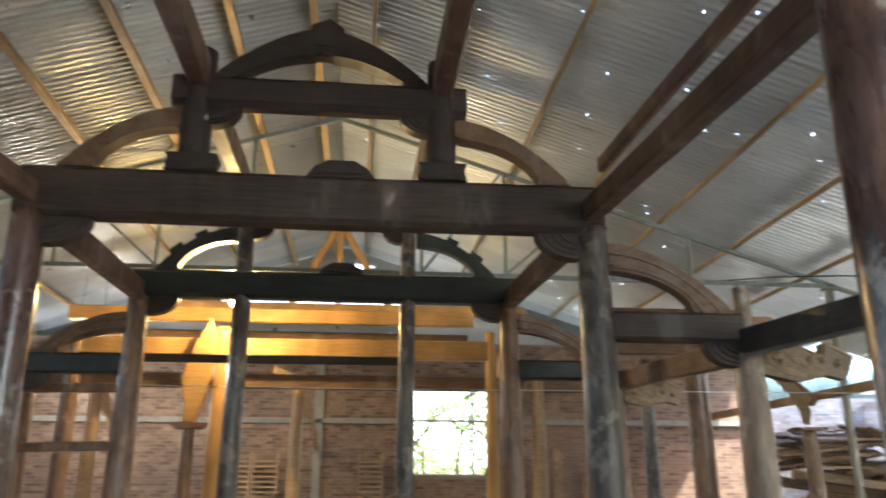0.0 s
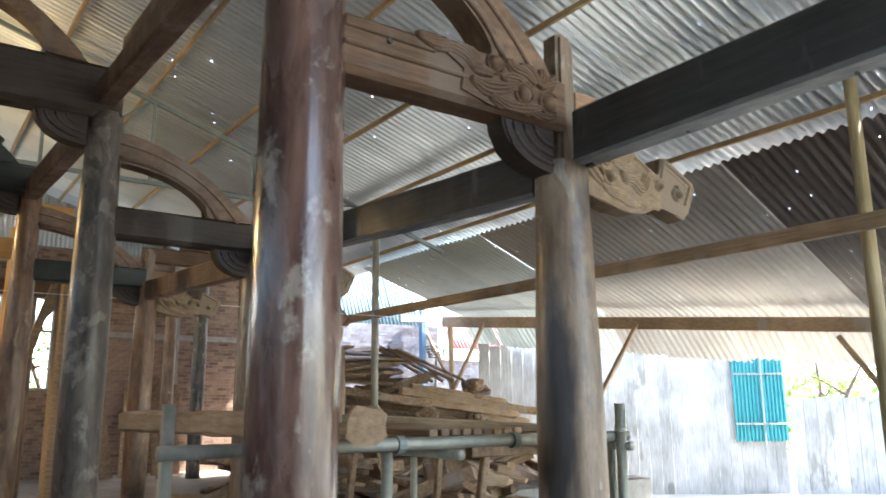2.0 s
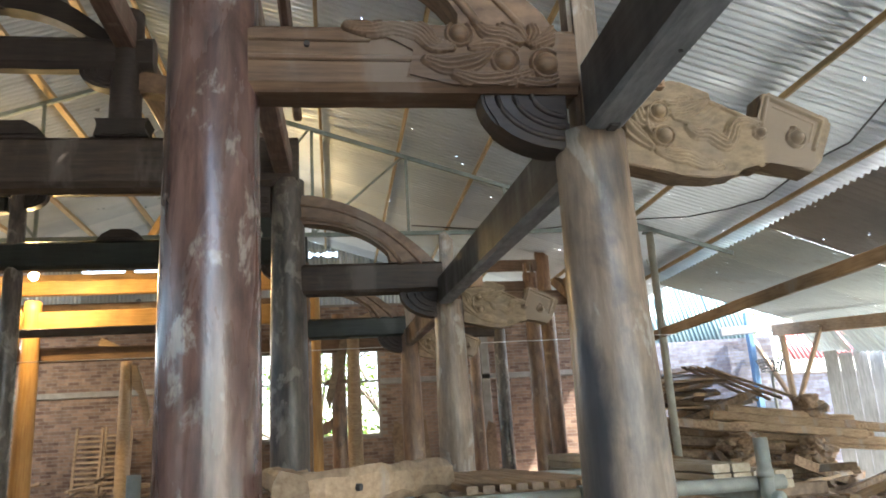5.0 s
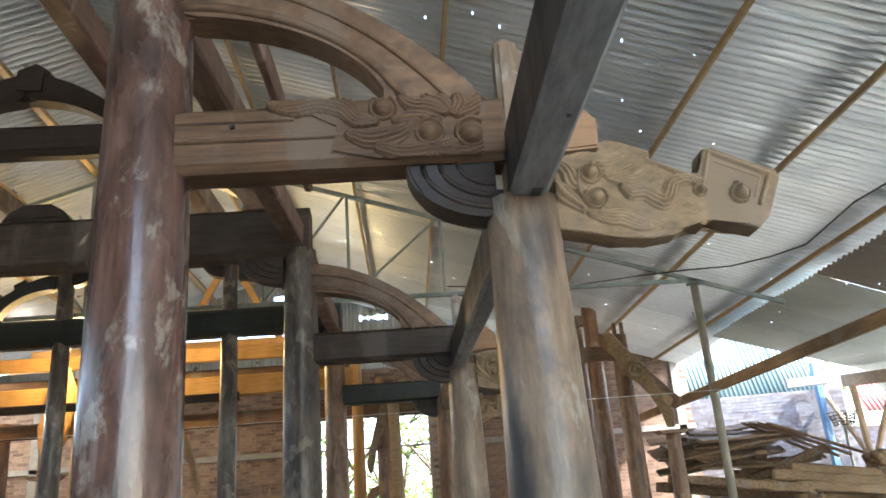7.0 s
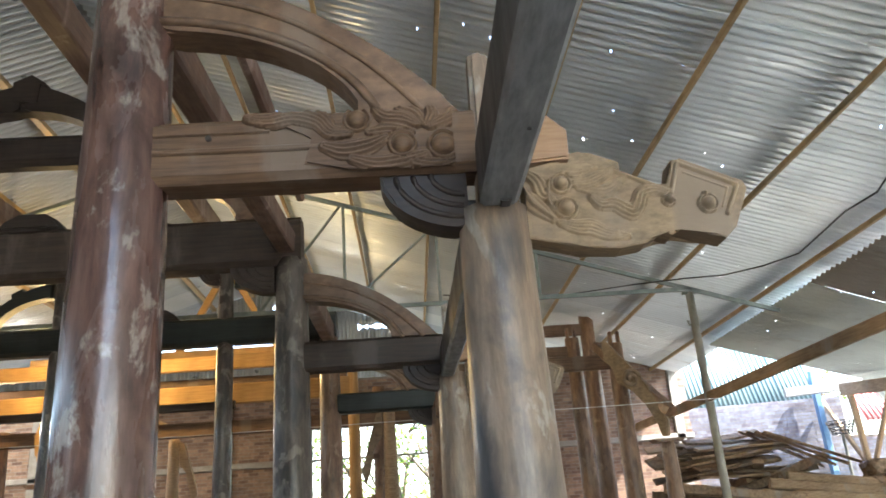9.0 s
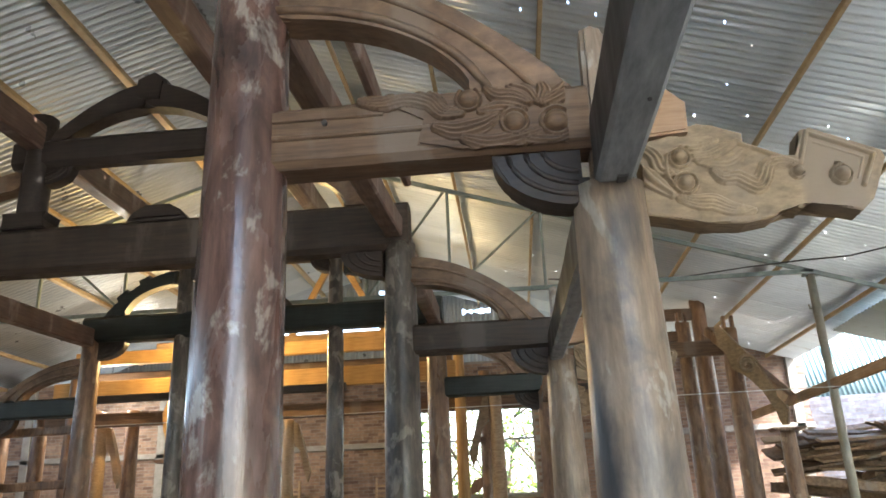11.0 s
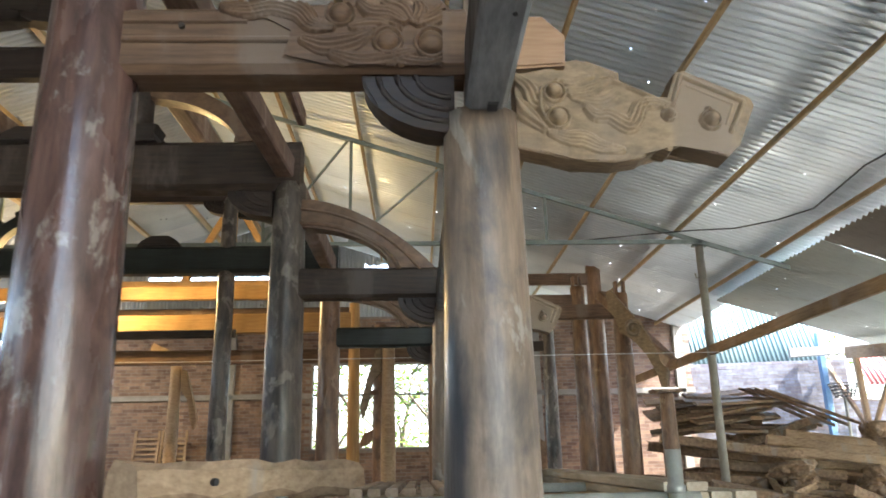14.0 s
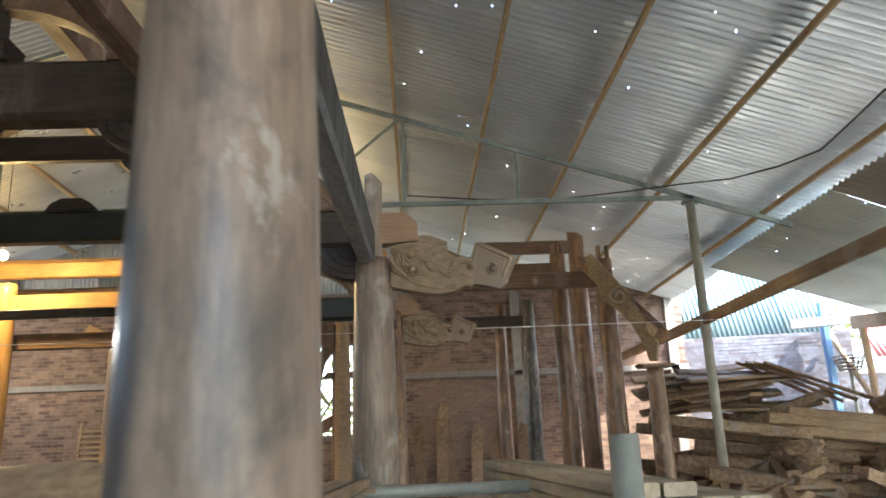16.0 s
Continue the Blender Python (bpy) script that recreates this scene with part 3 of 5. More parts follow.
RED = "red-brown polished round timber column with grey worn patches"
GREY = "weathered grey-brown round timber column on the floor"
DARK = "dark-stained round timber column of the house frame"
FRESH = "reddish-brown round timber column of the house frame"
XI, XO, XL, XLO = 2.19, 3.68, -3.05, -4.55
Y0, Y1, Y2 = 2.78, 6.97, 11.0
column(2.19, Y0, 4.4, 0.175, 0.155, "column_red", 1, RED)
column(3.675, Y0, 2.62, 0.165, 0.14, "column_damp", 2, "weathered grey-brown round timber column with a dark damp stain")
column(2.235, Y1, 3.95, 0.165, 0.15, "column_dark", 3, DARK)
column(XL, Y1, 3.95, 0.17, 0.155, "column_red", 4, RED)
column(3.70, Y1, 2.75, 0.155, 0.135, "column_grey", 5, GREY)
column(2.17, Y2, 4.15, 0.155, 0.14, "column_fresh", 6, FRESH)
column(XL - 0.1, Y2, 4.15, 0.16, 0.145, "column_fresh", 7, FRESH)
column(0.66, Y2, 5.45, 0.12, 0.105, "column_dark", 8, DARK)
column(-1.72, Y2, 5.45, 0.125, 0.11, "column_dark", 9, DARK)
column(3.72, Y2, 3.1, 0.15, 0.13, "column_fresh", 10, FRESH)
column(XLO - 0.1, Y2, 3.1, 0.15, 0.13, "column_fresh", 11, FRESH)


def beam(name, p, q, w, h, mat, label, category="beam", bevel=0.018, cuts=8, rough=0.003):
    o = Vector(p).lerp(Vector(q), 0.5)
    b = part(name, beam_bm(p, q, w, h, bevel, rough, cuts, off=o), M[mat])
    b.location = o
    return tagged(b, label, category)


def board(name, outline, y, thick, mat, label="", category="", parent=None, bevel=0.012, group=""):
    ob = part(name, slab_bm(outline, thick, bevel), M[mat], parent, label)
    ob.location.y = y
    if not parent:
        tagged(ob, label, category, group)
    return ob


def quarter_bracket(x_col, z_top, side, w, h, y, thick, mat):
    """A rounded bracket under a beam, beside a column; side is the way that it reaches."""
    pts = [(x_col, z_top)] + [(x_col + side * w * math.cos(radians(a)), z_top - h * math.sin(radians(a))) for a in range(0, 91, 9)]
    t = thing("bracket", (x_col, y, z_top), "dark rounded timber bracket with carved rings under a beam", "bracket", "brackets under the beams")
    part("body", slab_bm([(a - x_col, c - z_top) for a, c in pts], thick, 0.012), M[mat], t)
    for k in (0.42, 0.62, 0.82):
        ring = [(side * w * k * math.cos(radians(a)), -thick / 2 - 0.001, -h * k * math.sin(radians(a))) for a in range(4, 87, 9)]
        part("carved_ring", pipe_bm(ring, 0.012, 6), M[mat], t, smooth=True)
    return t


def main_truss(y, xl, xr, zb, zt, mat, posts=True):
    xm = (xl + xr) / 2
    beam("cross_beam", (xl - 0.12, y, (zb + zt) / 2), (xr + 0.12, y, (zb + zt) / 2), 0.26, zt - zb, mat, "heavy dark brown cross beam between two columns", bevel=0.05)
    for x, s in ((xl + 0.14, 1), (xr - 0.14, -1)):
        quarter_bracket(x, zb, s, 0.42, 0.26, y, 0.16, "beam_dark")
    zu = zt + 0.70
    px = (xl + 1.40, xr - 1.48)
    for x in px:
        if posts:
            board("post_pad", [(x - 0.24, zt), (x + 0.24, zt), (x + 0.20, zt + 0.1), (x + 0.24, zt + 0.17), (x - 0.24, zt + 0.17), (x - 0.20, zt + 0.1)], y, 0.3, "beam_dark", "moulded dark timber pad on the cross beam", "post pad")
            p = part("king_post", column_bm(1.15, 0.15, 0.14, x, 0.0, 18, 8), M["beam_dark"], smooth=True)
            p.location = (x, y, zt + 0.17)
            tagged(p, "short dark round post standing on a pad", "post")
    beam("upper_beam", (px[0] - 0.25, y, zu + 0.17), (px[1] + 0.25, y, zu + 0.17), 0.22, 0.34, "beam_dark", "dark upper cross beam of the roof frame", bevel=0.06)
    for x, s in ((px[0] + 0.12, 1), (px[1] - 0.12, -1)):
        quarter_bracket(x, zu, s, 0.3, 0.2, y, 0.14, "beam_dark")
    # ribs that step up from the columns to the posts and on to the ridge
    for x0, x1 in ((px[0] - 0.1, xl + 0.15), (px[1] + 0.1, xr - 0.15)):
        s = 1 if x1 > x0 else -1
        out = arch_outline(x0, zt + 0.68, x1, zt - 0.02, 0.22, 0.34)
        rib = board("arched_rib", out, y, 0.17, "arch" if posts else "beam_green", "curved dark brown timber rib above the cross beam", "arched rib", bevel=0.03)
        for f in () if posts else (5, 9):
            (xa, za), (xb, zb_) = out[f], out[f + 2]
            nx, nz = (zb_ - za) * s, (xa - xb) * s
            k = -0.075 / math.hypot(nx, nz)
            part("step", slab_bm([(xa, za - 0.03), (xb, zb_ - 0.03), (xb + k * nx, zb_ + k * nz), (xa + k * nx, za + k * nz)], 0.16, 0.012), M["beam_green"], rib)
    for s, x0 in ((-1, px[0] + 0.08), (1, px[1] - 0.08)):
        xa, za = xm - 0.05, zu + 0.92
        n = 10
        top = [(xa + (x0 - xa) * f, za + (zu + 0.30 - za) * (f ** 1.7) + 0.0) for f in [i / n for i in range(n + 1)]]
        low = [(xa + (x0 - xa) * f * 0.84, za - 0.30 + (zu + 0.26 - za + 0.30) * (f ** 2.1)) for f in [i / n for i in range(n + 1)]]
        board("ridge_rib", top + low[::-1], y, 0.18, "beam_dark", "curved dark rib rising to the ridge", "arched rib", bevel=0.03)
    board("ridge_block", [(xm - 0.2, zu + 0.70), (xm + 0.13, zu + 0.66), (xm + 0.15, zu + 0.95), (xm, zu + 1.06), (xm - 0.18, zu + 0.98)], y, 0.22, "beam_dark", "dark carved ridge block of the frame", "ridge block", bevel=0.04)
    board("beam_pad", [(xm - 0.15, zt), (xm + 0.5, zt), (xm + 0.42, zt + 0.1), (xm + 0.3, zt + 0.17), (xm + 0.05, zt + 0.17), (xm - 0.08, zt + 0.1)], y, 0.24, "beam_dark", "carved dark cushion on the cross beam", "post pad", bevel=0.03)
    return px


P1 = main_truss(Y1, XL, 2.22, 3.88, 4.37, "beam_old")
P2 = main_truss(Y2, XL - 0.1, 2.17, 4.12, 4.52, "beam_green", False)


def scroll(cx, cz, r, turns=1.4, start=0, way=1, n=20):
    return [(cx + r * (1 - 0.8 * i / n) * math.cos(start + way * turns * 2 * math.pi * i / n), cz + r * (1 - 0.8 * i / n) * math.sin(start + way * turns * 2 * math.pi * i / n)) for i in range(n + 1)]


def inside(poly, X, Z):
    ok = np.zeros(X.shape, bool)
    for (xa, za), (xb, zb_) in zip(poly, poly[1:] + poly[:1]):
        cross = (za > Z) != (zb_ > Z)
        ok ^= cross & (X < (xb - xa) * (Z - za) / (zb_ - za + 1e-12) + xa)
    return ok


def smooth_path(pts, n=40):
    """Points along a soft curve through pts."""
    P = [Vector((a, c)) for a, c in pts]
    P = [P[0] * 2 - P[1]] + P + [P[-1] * 2 - P[-2]]
    out = []
    for k in range(1, len(P) - 2):
        for i in range(n // (len(P) - 3)):
            u = i / (n // (len(P) - 3))
            a, b, c, d = P[k - 1:k + 3]
            out.append((b * 2 + (c - a) * u + (a * 2 - b * 5 + c * 4 - d) * u * u + (b * 3 - a - c * 3 + d) * u ** 3) * 0.5)
    return out + [P[-2]]


def carve(name, parent, poly, step, flows, bosses, fillets, y_face, mat, side=1):
    """A cut relief: bundles of flowing strands, round bosses and square fillets raised from a board's face."""
    xs = np.arange(min(a for a, c in poly), max(a for a, c in poly), step)
    zs = np.arange(min(c for a, c in poly), max(c for a, c in poly), step)
    X, Z = np.meshgrid(xs, zs, indexing="ij")
    H = np.full(X.shape, -0.004)
    deep = 1.5
    for pts, width, height, strands in flows:
        path = smooth_path(pts)
        best, off, along = np.full(X.shape, 9.0), np.zeros(X.shape), np.zeros(X.shape)
        for k in range(len(path) - 1):
            d = path[k + 1] - path[k]
            L = max(d.length, 1e-6)
            u = np.clip(((X - path[k].x) * d.x + (Z - path[k].y) * d.y) / L ** 2, 0, 1)
            dx, dz_ = X - path[k].x - u * d.x, Z - path[k].y - u * d.y
            r = np.hypot(dx, dz_)
            m = r < best
            best = np.where(m, r, best)
            off = np.where(m, np.sign(d.x * dz_ - d.y * dx) * r, off)
            along = np.where(m, (k + u) / (len(path) - 1), along)
        w = width * (0.25 + 0.75 * np.sin(np.pi * np.clip(0.12 + 0.8 * along, 0, 1))) + 1e-6
        q = np.clip(1 - (best / w) ** 2, 0, 1)
        ridge = 0.4 + 0.6 * np.abs(np.cos(np.pi * strands * 0.5 * off / w))
        H = np.maximum(H, np.where(q > 0, deep * height * np.sqrt(q) ** 0.7 * ridge, -0.004))
    for bx, bz, r, height in bosses:
        d = np.hypot(X - bx, Z - bz) / r
        dome = deep * height * np.sqrt(np.clip(1 - (d / 0.72) ** 2, 0, 1))
        rim = 0.5 * deep * height * np.clip(1 - ((d - 0.9) / 0.13) ** 2, 0, 1)
        H = np.where(d < 1.05, np.maximum(dome, rim), H)
    for pts, width, height in fillets:
        for (xa, za), (xb, zb_) in zip(pts, pts[1:]):
            L2 = (xb - xa) ** 2 + (zb_ - za) ** 2
            u = np.clip(((X - xa) * (xb - xa) + (Z - za) * (zb_ - za)) / L2, 0, 1)
            r = np.hypot(X - xa - u * (xb - xa), Z - za - u * (zb_ - za))
            H = np.maximum(H, height * np.clip((width - r) / 0.006, 0, 1))
    ok = inside(poly, X, Z)
    verts = [(side * float(a), y_face - float(h), float(c)) for a, c, h in zip(X.ravel(), Z.ravel(), H.ravel())]
    nz = len(zs)
    faces = [(i * nz + k, (i + 1) * nz + k, (i + 1) * nz + k + 1, i * nz + k + 1) for i in range(len(xs) - 1) for k in range(nz - 1) if ok[i, k] and ok[i + 1, k] and ok[i + 1, k + 1] and ok[i, k + 1] and max(H[i, k], H[i + 1, k + 1], H[i, k + 1], H[i + 1, k]) > -0.003]
    me = bpy.data.meshes.new(name)
    me.from_pydata(verts, [], faces)
    bm = bmesh.new()
    bm.from_mesh(me)
    bmesh.ops.delete(bm, geom=[v for v in bm.verts if not v.link_faces], context="VERTS")
    bmesh.ops.recalc_face_normals(bm, faces=bm.faces[:])
    bpy.data.meshes.remove(me)
    return part(name, bm, mat, parent, smooth=True)


def tail(x, z, y, mat, side=1):
    """A carved cantilever end beyond the outer column."""
    t = thing("carved_beam_end", (x, y, z), "tan carved timber beam end with scrolls beyond the column", "carved bracket", "carved beam ends")
    o = [(0, 0.36), (0.12, 0.385), (0.27, 0.375), (0.38, 0.345), (0.54, 0.265), (0.59, 0.245), (0.62, 0.37), (0.66, 0.375), (0.90, 0.262), (0.915, 0.23), (0.84, 0.065), (0.79, 0.02), (0.70, 0.045), (0.605, 0.075), (0.575, 0.045), (0.53, 0.06), (0.46, 0.015), (0.36, 0.0), (0.22, 0.01), (0, 0.06)]
    part("body", slab_bm([(side * a, b) for a, b in o], 0.13, 0.012), M[mat], t)
    flows = [([(0.0, 0.345), (0.05, 0.30), (0.07, 0.24), (0.11, 0.215)], 0.032, 0.02, 3), ([(0.0, 0.25), (0.03, 0.20), (0.10, 0.13)], 0.034, 0.022, 2),
             ([(0.10, 0.30), (0.088, 0.24), (0.095, 0.19), (0.13, 0.15)], 0.013, 0.024, 1),
             ([(0.19, 0.285), (0.25, 0.285), (0.31, 0.305), (0.37, 0.335)], 0.032, 0.016, 5), ([(0.16, 0.33), (0.22, 0.325), (0.30, 0.345)], 0.02, 0.016, 3), ([(0.22, 0.262), (0.33, 0.25), (0.41, 0.30)], 0.03, 0.008, 4),
             ([(0.13, 0.115), (0.19, 0.095), (0.25, 0.09), (0.31, 0.06), (0.39, 0.045)], 0.036, 0.014, 5),
             ([(0.27, 0.215), (0.30, 0.185), (0.355, 0.185), (0.42, 0.145), (0.45, 0.175), (0.475, 0.225), (0.53, 0.235), (0.58, 0.215)], 0.036, 0.02, 4)]
    bosses = [(0.148, 0.283, 0.044, 0.032), (0.158, 0.176, 0.048, 0.034), (0.578, 0.19, 0.030, 0.03), (0.735, 0.165, 0.042, 0.034), (0.73, 0.21, 0.014, 0.02)]
    fillets = [([(0.37, 0.333), (0.595, 0.226), (0.64, 0.352), (0.87, 0.243), (0.81, 0.12)], 0.011, 0.016), ([(0.66, 0.31), (0.83, 0.232), (0.795, 0.15)], 0.006, 0.009)]
    carve("carving", t, o, 0.0045, flows, bosses, fillets, -0.064, M[mat], side)
    crest = part("crest", slab_bm([(side * a, b) for a, b in ((0.02, 0.37), (0.20, 0.455), (0.25, 0.44), (0.30, 0.45), (0.42, 0.40), (0.42, 0.36), (0.36, 0.335), (0.1, 0.36))], 0.09, 0.012), M[mat], t)
    crest.location.y = 0.03
    return t


def outer_bay(y, xi, xo, zb, zt, mat, arch_mat, top_z, carved, side=1, tails=True, w=0.2):
    b = thing("tie_beam", (xi, y, zb), "brown moulded tie beam between inner and outer column" if carved else "plain dark tie beam between inner and outer column", "beam", "tie beams of the side aisle")
    L = abs(xo - xi) - 0.05
    h = zt - zb
    part("body", beam_bm((side * 0.1, 0, h / 2), (side * L, 0, h / 2), w, h, 0.03, 0.002, 8), M[mat], b)
    yf = -w / 2 - 0.003
    if carved:
        part("moulding", beam_bm((side * 0.14, yf, h * 0.46), (side * L * 0.72, yf, h * 0.46), 0.022, 0.026, 0.008), M[mat], b)
        part("moulding", beam_bm((side * 0.14, yf, h * 0.80), (side * L * 0.42, yf, h * 0.80), 0.018, 0.05, 0.008), M[mat], b)
        sub = part("carved_panel", slab_bm([(0.74, h * 0.18), (0.92, h * 0.06), (L - 0.1, h * 0.04), (L - 0.1, h * 1.0), (0.55, h * 0.99), (0.66, h * 0.80), (0.78, h * 0.60)], 0.02, 0.009), M[mat], b, "carved cloud scrolls in relief")
        sub.location.y = yf
        flows = [([(0.52, h * 0.93), (0.60, h * 0.90), (0.70, h * 0.97), (0.80, h * 0.86), (0.85, h * 0.66), (0.92, h * 0.62)], 0.05, 0.02, 6),
                 ([(1.03, h * 0.98), (1.07, h * 0.86), (1.14, h * 0.82), (1.20, h * 0.70)], 0.036, 0.022, 4), ([(1.12, h * 1.0), (1.19, h * 0.9), (1.225, h * 0.70)], 0.028, 0.02, 3),
                 ([(1.25, h * 1.0), (1.26, h * 0.85), (1.235, h * 0.68)], 0.03, 0.022, 3), ([(1.36, h * 0.98), (1.33, h * 0.82), (1.25, h * 0.66)], 0.036, 0.022, 4),
                 ([(0.82, h * 0.42), (0.90, h * 0.34), (1.0, h * 0.40), (1.07, h * 0.52)], 0.045, 0.02, 4), ([(0.93, h * 0.20), (1.03, h * 0.10), (1.14, h * 0.14), (1.24, h * 0.24)], 0.042, 0.02, 4),
                 ([(1.0, h * 0.62), (1.08, h * 0.66), (1.18, h * 0.60)], 0.03, 0.018, 3), ([(1.16, h * 0.12), (1.28, h * 0.06), (1.36, h * 0.16)], 0.03, 0.018, 3)]
        bosses = [(0.955, h * 0.84, 0.058, 0.026), (1.135, h * 0.42, 0.06, 0.026), (1.30, h * 0.38, 0.068, 0.03)]
        carve("carving", sub, [(0.46, 0.006), (L - 0.09, 0.006), (L - 0.09, h - 0.004), (0.46, h - 0.004)], 0.0045, flows, bosses, [], -0.008, M[mat], side)
        peg = part("peg", pipe_bm([(0.36, yf + 0.01, h * 0.66), (0.36, yf - 0.012, h * 0.66)], 0.012, 10), M["beam_dark"], b)
    # bracket below
    quarter_bracket(xo - side * 0.1, zb, -side, 0.35, 0.24, y, 0.14, "beam_dark")
    # curved rib
    rib = thing("arched_rib", (xi, y, zt), "curved brown timber rib over the tie beam", "arched rib", "arched ribs of the side aisle")
    x1 = abs(xo - xi) - 0.08
    out = arch_outline(0.1, top_z - zt, x1, -0.02, 0.29, 0.42)
    part("body", slab_bm([(side * a, c) for a, c in out], 0.16, 0.02), M[arch_mat], rib)
    half = len(out) // 2
    mid = [(side * (a[0] * 0.62 + e[0] * 0.38), a[1] * 0.62 + e[1] * 0.38) for a, e in zip(out[:half], out[half:][::-1])]
    part("moulding", pipe_bm([(x_, -0.082, z_) for x_, z_ in mid], 0.014, 8), M[arch_mat], rib, smooth=True)
    edge = [(side * (a[0] * 0.16 + e[0] * 0.84), a[1] * 0.16 + e[1] * 0.84) for a, e in zip(out[:half], out[half:][::-1])]
    part("moulding", pipe_bm([(x_, -0.08, z_) for x_, z_ in edge], 0.022, 8), M[arch_mat], rib, smooth=True)
    # tenon post on the outer column
    tp = part("tenon_post", slab_bm([(-0.06, -0.3), (0.07, -0.3), (0.075, 0.42), (0.03, 0.47), (0.0, 0.50), (-0.05, 0.48)], 0.13, 0.02), M["column_grey"])
    tp.location = (xo, y, zt - 0.2)
    tagged(tp, "split wooden tenon rising from the column head", "tenon")
    if tails:
        tail(xo + side * 0.13, zb - 0.36, y, "carved", side)
        sbm = part("stub_beam", slab_bm([(side * a, c) for a, c in ((0.05, 0.0), (0.33, 0.02), (0.335, 0.15), (0.25, 0.235), (0.05, 0.235))], 0.14, 0.01), M["fresh_cut"])
        sbm.location = (xo, y, zb + 0.02)
        tagged(sbm, "fresh-cut reddish timber stub above the carved end", "beam")


outer_bay(Y0, 2.19, 3.675, 2.78, 3.06, "beam_brown", "arch", 3.80, True)
outer_bay(Y1, 2.235, 3.70, 2.84, 3.12, "beam_old", "arch", 3.80, False)
outer_bay(Y2, 2.17, 3.72, 3.02, 3.30, "beam_green", "arch", 4.0, False)
outer_bay(Y2, XL - 0.1, XLO - 0.1, 3.02, 3.30, "beam_green", "arch", 3.9, False, -1, False)

# lengthwise purlins of the frame
PUR = "red-brown squared purlin running along the house frame"
beam("purlin", (2.17, 2.9, 3.78), (2.2, Y1 - 0.1, 4.10), 0.17, 0.21, "beam_brown_y", PUR)
beam("rafter_board", (2.34, 2.0, 4.33), (2.34, 6.85, 4.60), 0.08, 0.16, "beam_brown_y", "thin red-brown board above the purlin", "board")
beam("purlin", (2.22, Y1 + 0.15, 4.02), (2.17, Y2, 4.20), 0.17, 0.28, "beam_brown_y", PUR)
beam("purlin", (XL, 2.9, 3.78), (XL, Y1 - 0.1, 4.10), 0.17, 0.21, "beam_brown_y", PUR)
beam("purlin", (XL, Y1 + 0.15, 4.02), (XL - 0.1, Y2, 4.20), 0.17, 0.28, "beam_brown_y", PUR)
for x in P1:
    beam("purlin", (x, 1.5, 5.30), (x, Y1 + 0.1, 5.42), 0.19, 0.30, "beam_brown_y", PUR)
    beam("purlin", (x, Y1 + 0.3, 5.42), (x, Y2, 5.5), 0.19, 0.30, "beam_brown_y", PUR)
BLK = "black-stained squared purlin on the outer columns"
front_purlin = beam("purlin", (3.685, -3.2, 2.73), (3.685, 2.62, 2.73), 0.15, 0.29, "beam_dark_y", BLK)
# solid black block stands for the shade inside the hole in the beam end
part("mortise", beam_bm((0.02, 2.85, -0.128), (0.02, 2.905, -0.128), 0.04, 0.05, 0.004), M["wire"], front_purlin, "black block in place of the shaded hole in the beam end")
for yk in (-1.2, 1.55, 2.3):
    part("nail", pipe_bm([(0.03, yk, -0.143), (0.03, yk, -0.149)], 0.008, 8), M["wire"], front_purlin)
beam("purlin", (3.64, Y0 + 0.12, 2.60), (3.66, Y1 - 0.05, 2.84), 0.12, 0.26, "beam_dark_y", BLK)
beam("purlin", (3.68, Y1 + 0.12, 2.78), (3.72, Y2 - 0.05, 3.0), 0.12, 0.26, "beam_brown_y", PUR)

# ---- second frame behind, lit by a bare bulb ----
Y3 = 13.5
beam("cross_beam", (-5.2, Y3, 3.82), (2.35, Y3, 3.86), 0.14, 0.35, "honey", "honey-coloured planed cross beam lit by a bulb")
beam("cross_beam", (-5.2, Y3 + 0.6, 4.55), (2.1, Y3 + 0.6, 4.55), 0.14, 0.26, "honey", "honey-coloured planed cross beam lit by a bulb")
beam("cross_beam", (-5.2, Y3 + 1.4, 4.32), (2.1, Y3 + 1.4, 4.32), 0.14, 0.2, "beam_brown", "brown cross beam of the rear frame")
beam("cross_beam", (-5.6, Y3 + 0.3, 3.33), (5.0, Y3 + 0.3, 3.30), 0.14, 0.25, "beam_brown", "brown lower cross beam of the rear frame")
for x, y, h, r, mt in ((2.32, Y3, 4.2, 0.10, "honey_up"), (-2.35, Y3, 4.2, 0.15, "honey_up"), (-4.8, Y3, 4.2, 0.13, "column_fresh")):
    column(x, y, h, r, r * 0.9, mt, x, "honey-brown round post of the rear frame")

bl = thing("light_bulb", (-2.14, 12.86, 4.5), "bare glowing warm bulb hanging on a cord", "light bulb")
bmb = bmesh.new()
bmesh.ops.create_uvsphere(bmb, u_segments=14, v_segments=8, radius=0.07)
part("glass", bmb, M["bulb"], bl, smooth=True)
part("cord", pipe_bm([(0, 0, 0.05), (0, 0, 2.67)], 0.006, 6), M["wire"], bl)
point_lamp("bulb_light", (-2.14, 12.78, 4.5), 34, (1.0, 0.68, 0.30), 0.06)

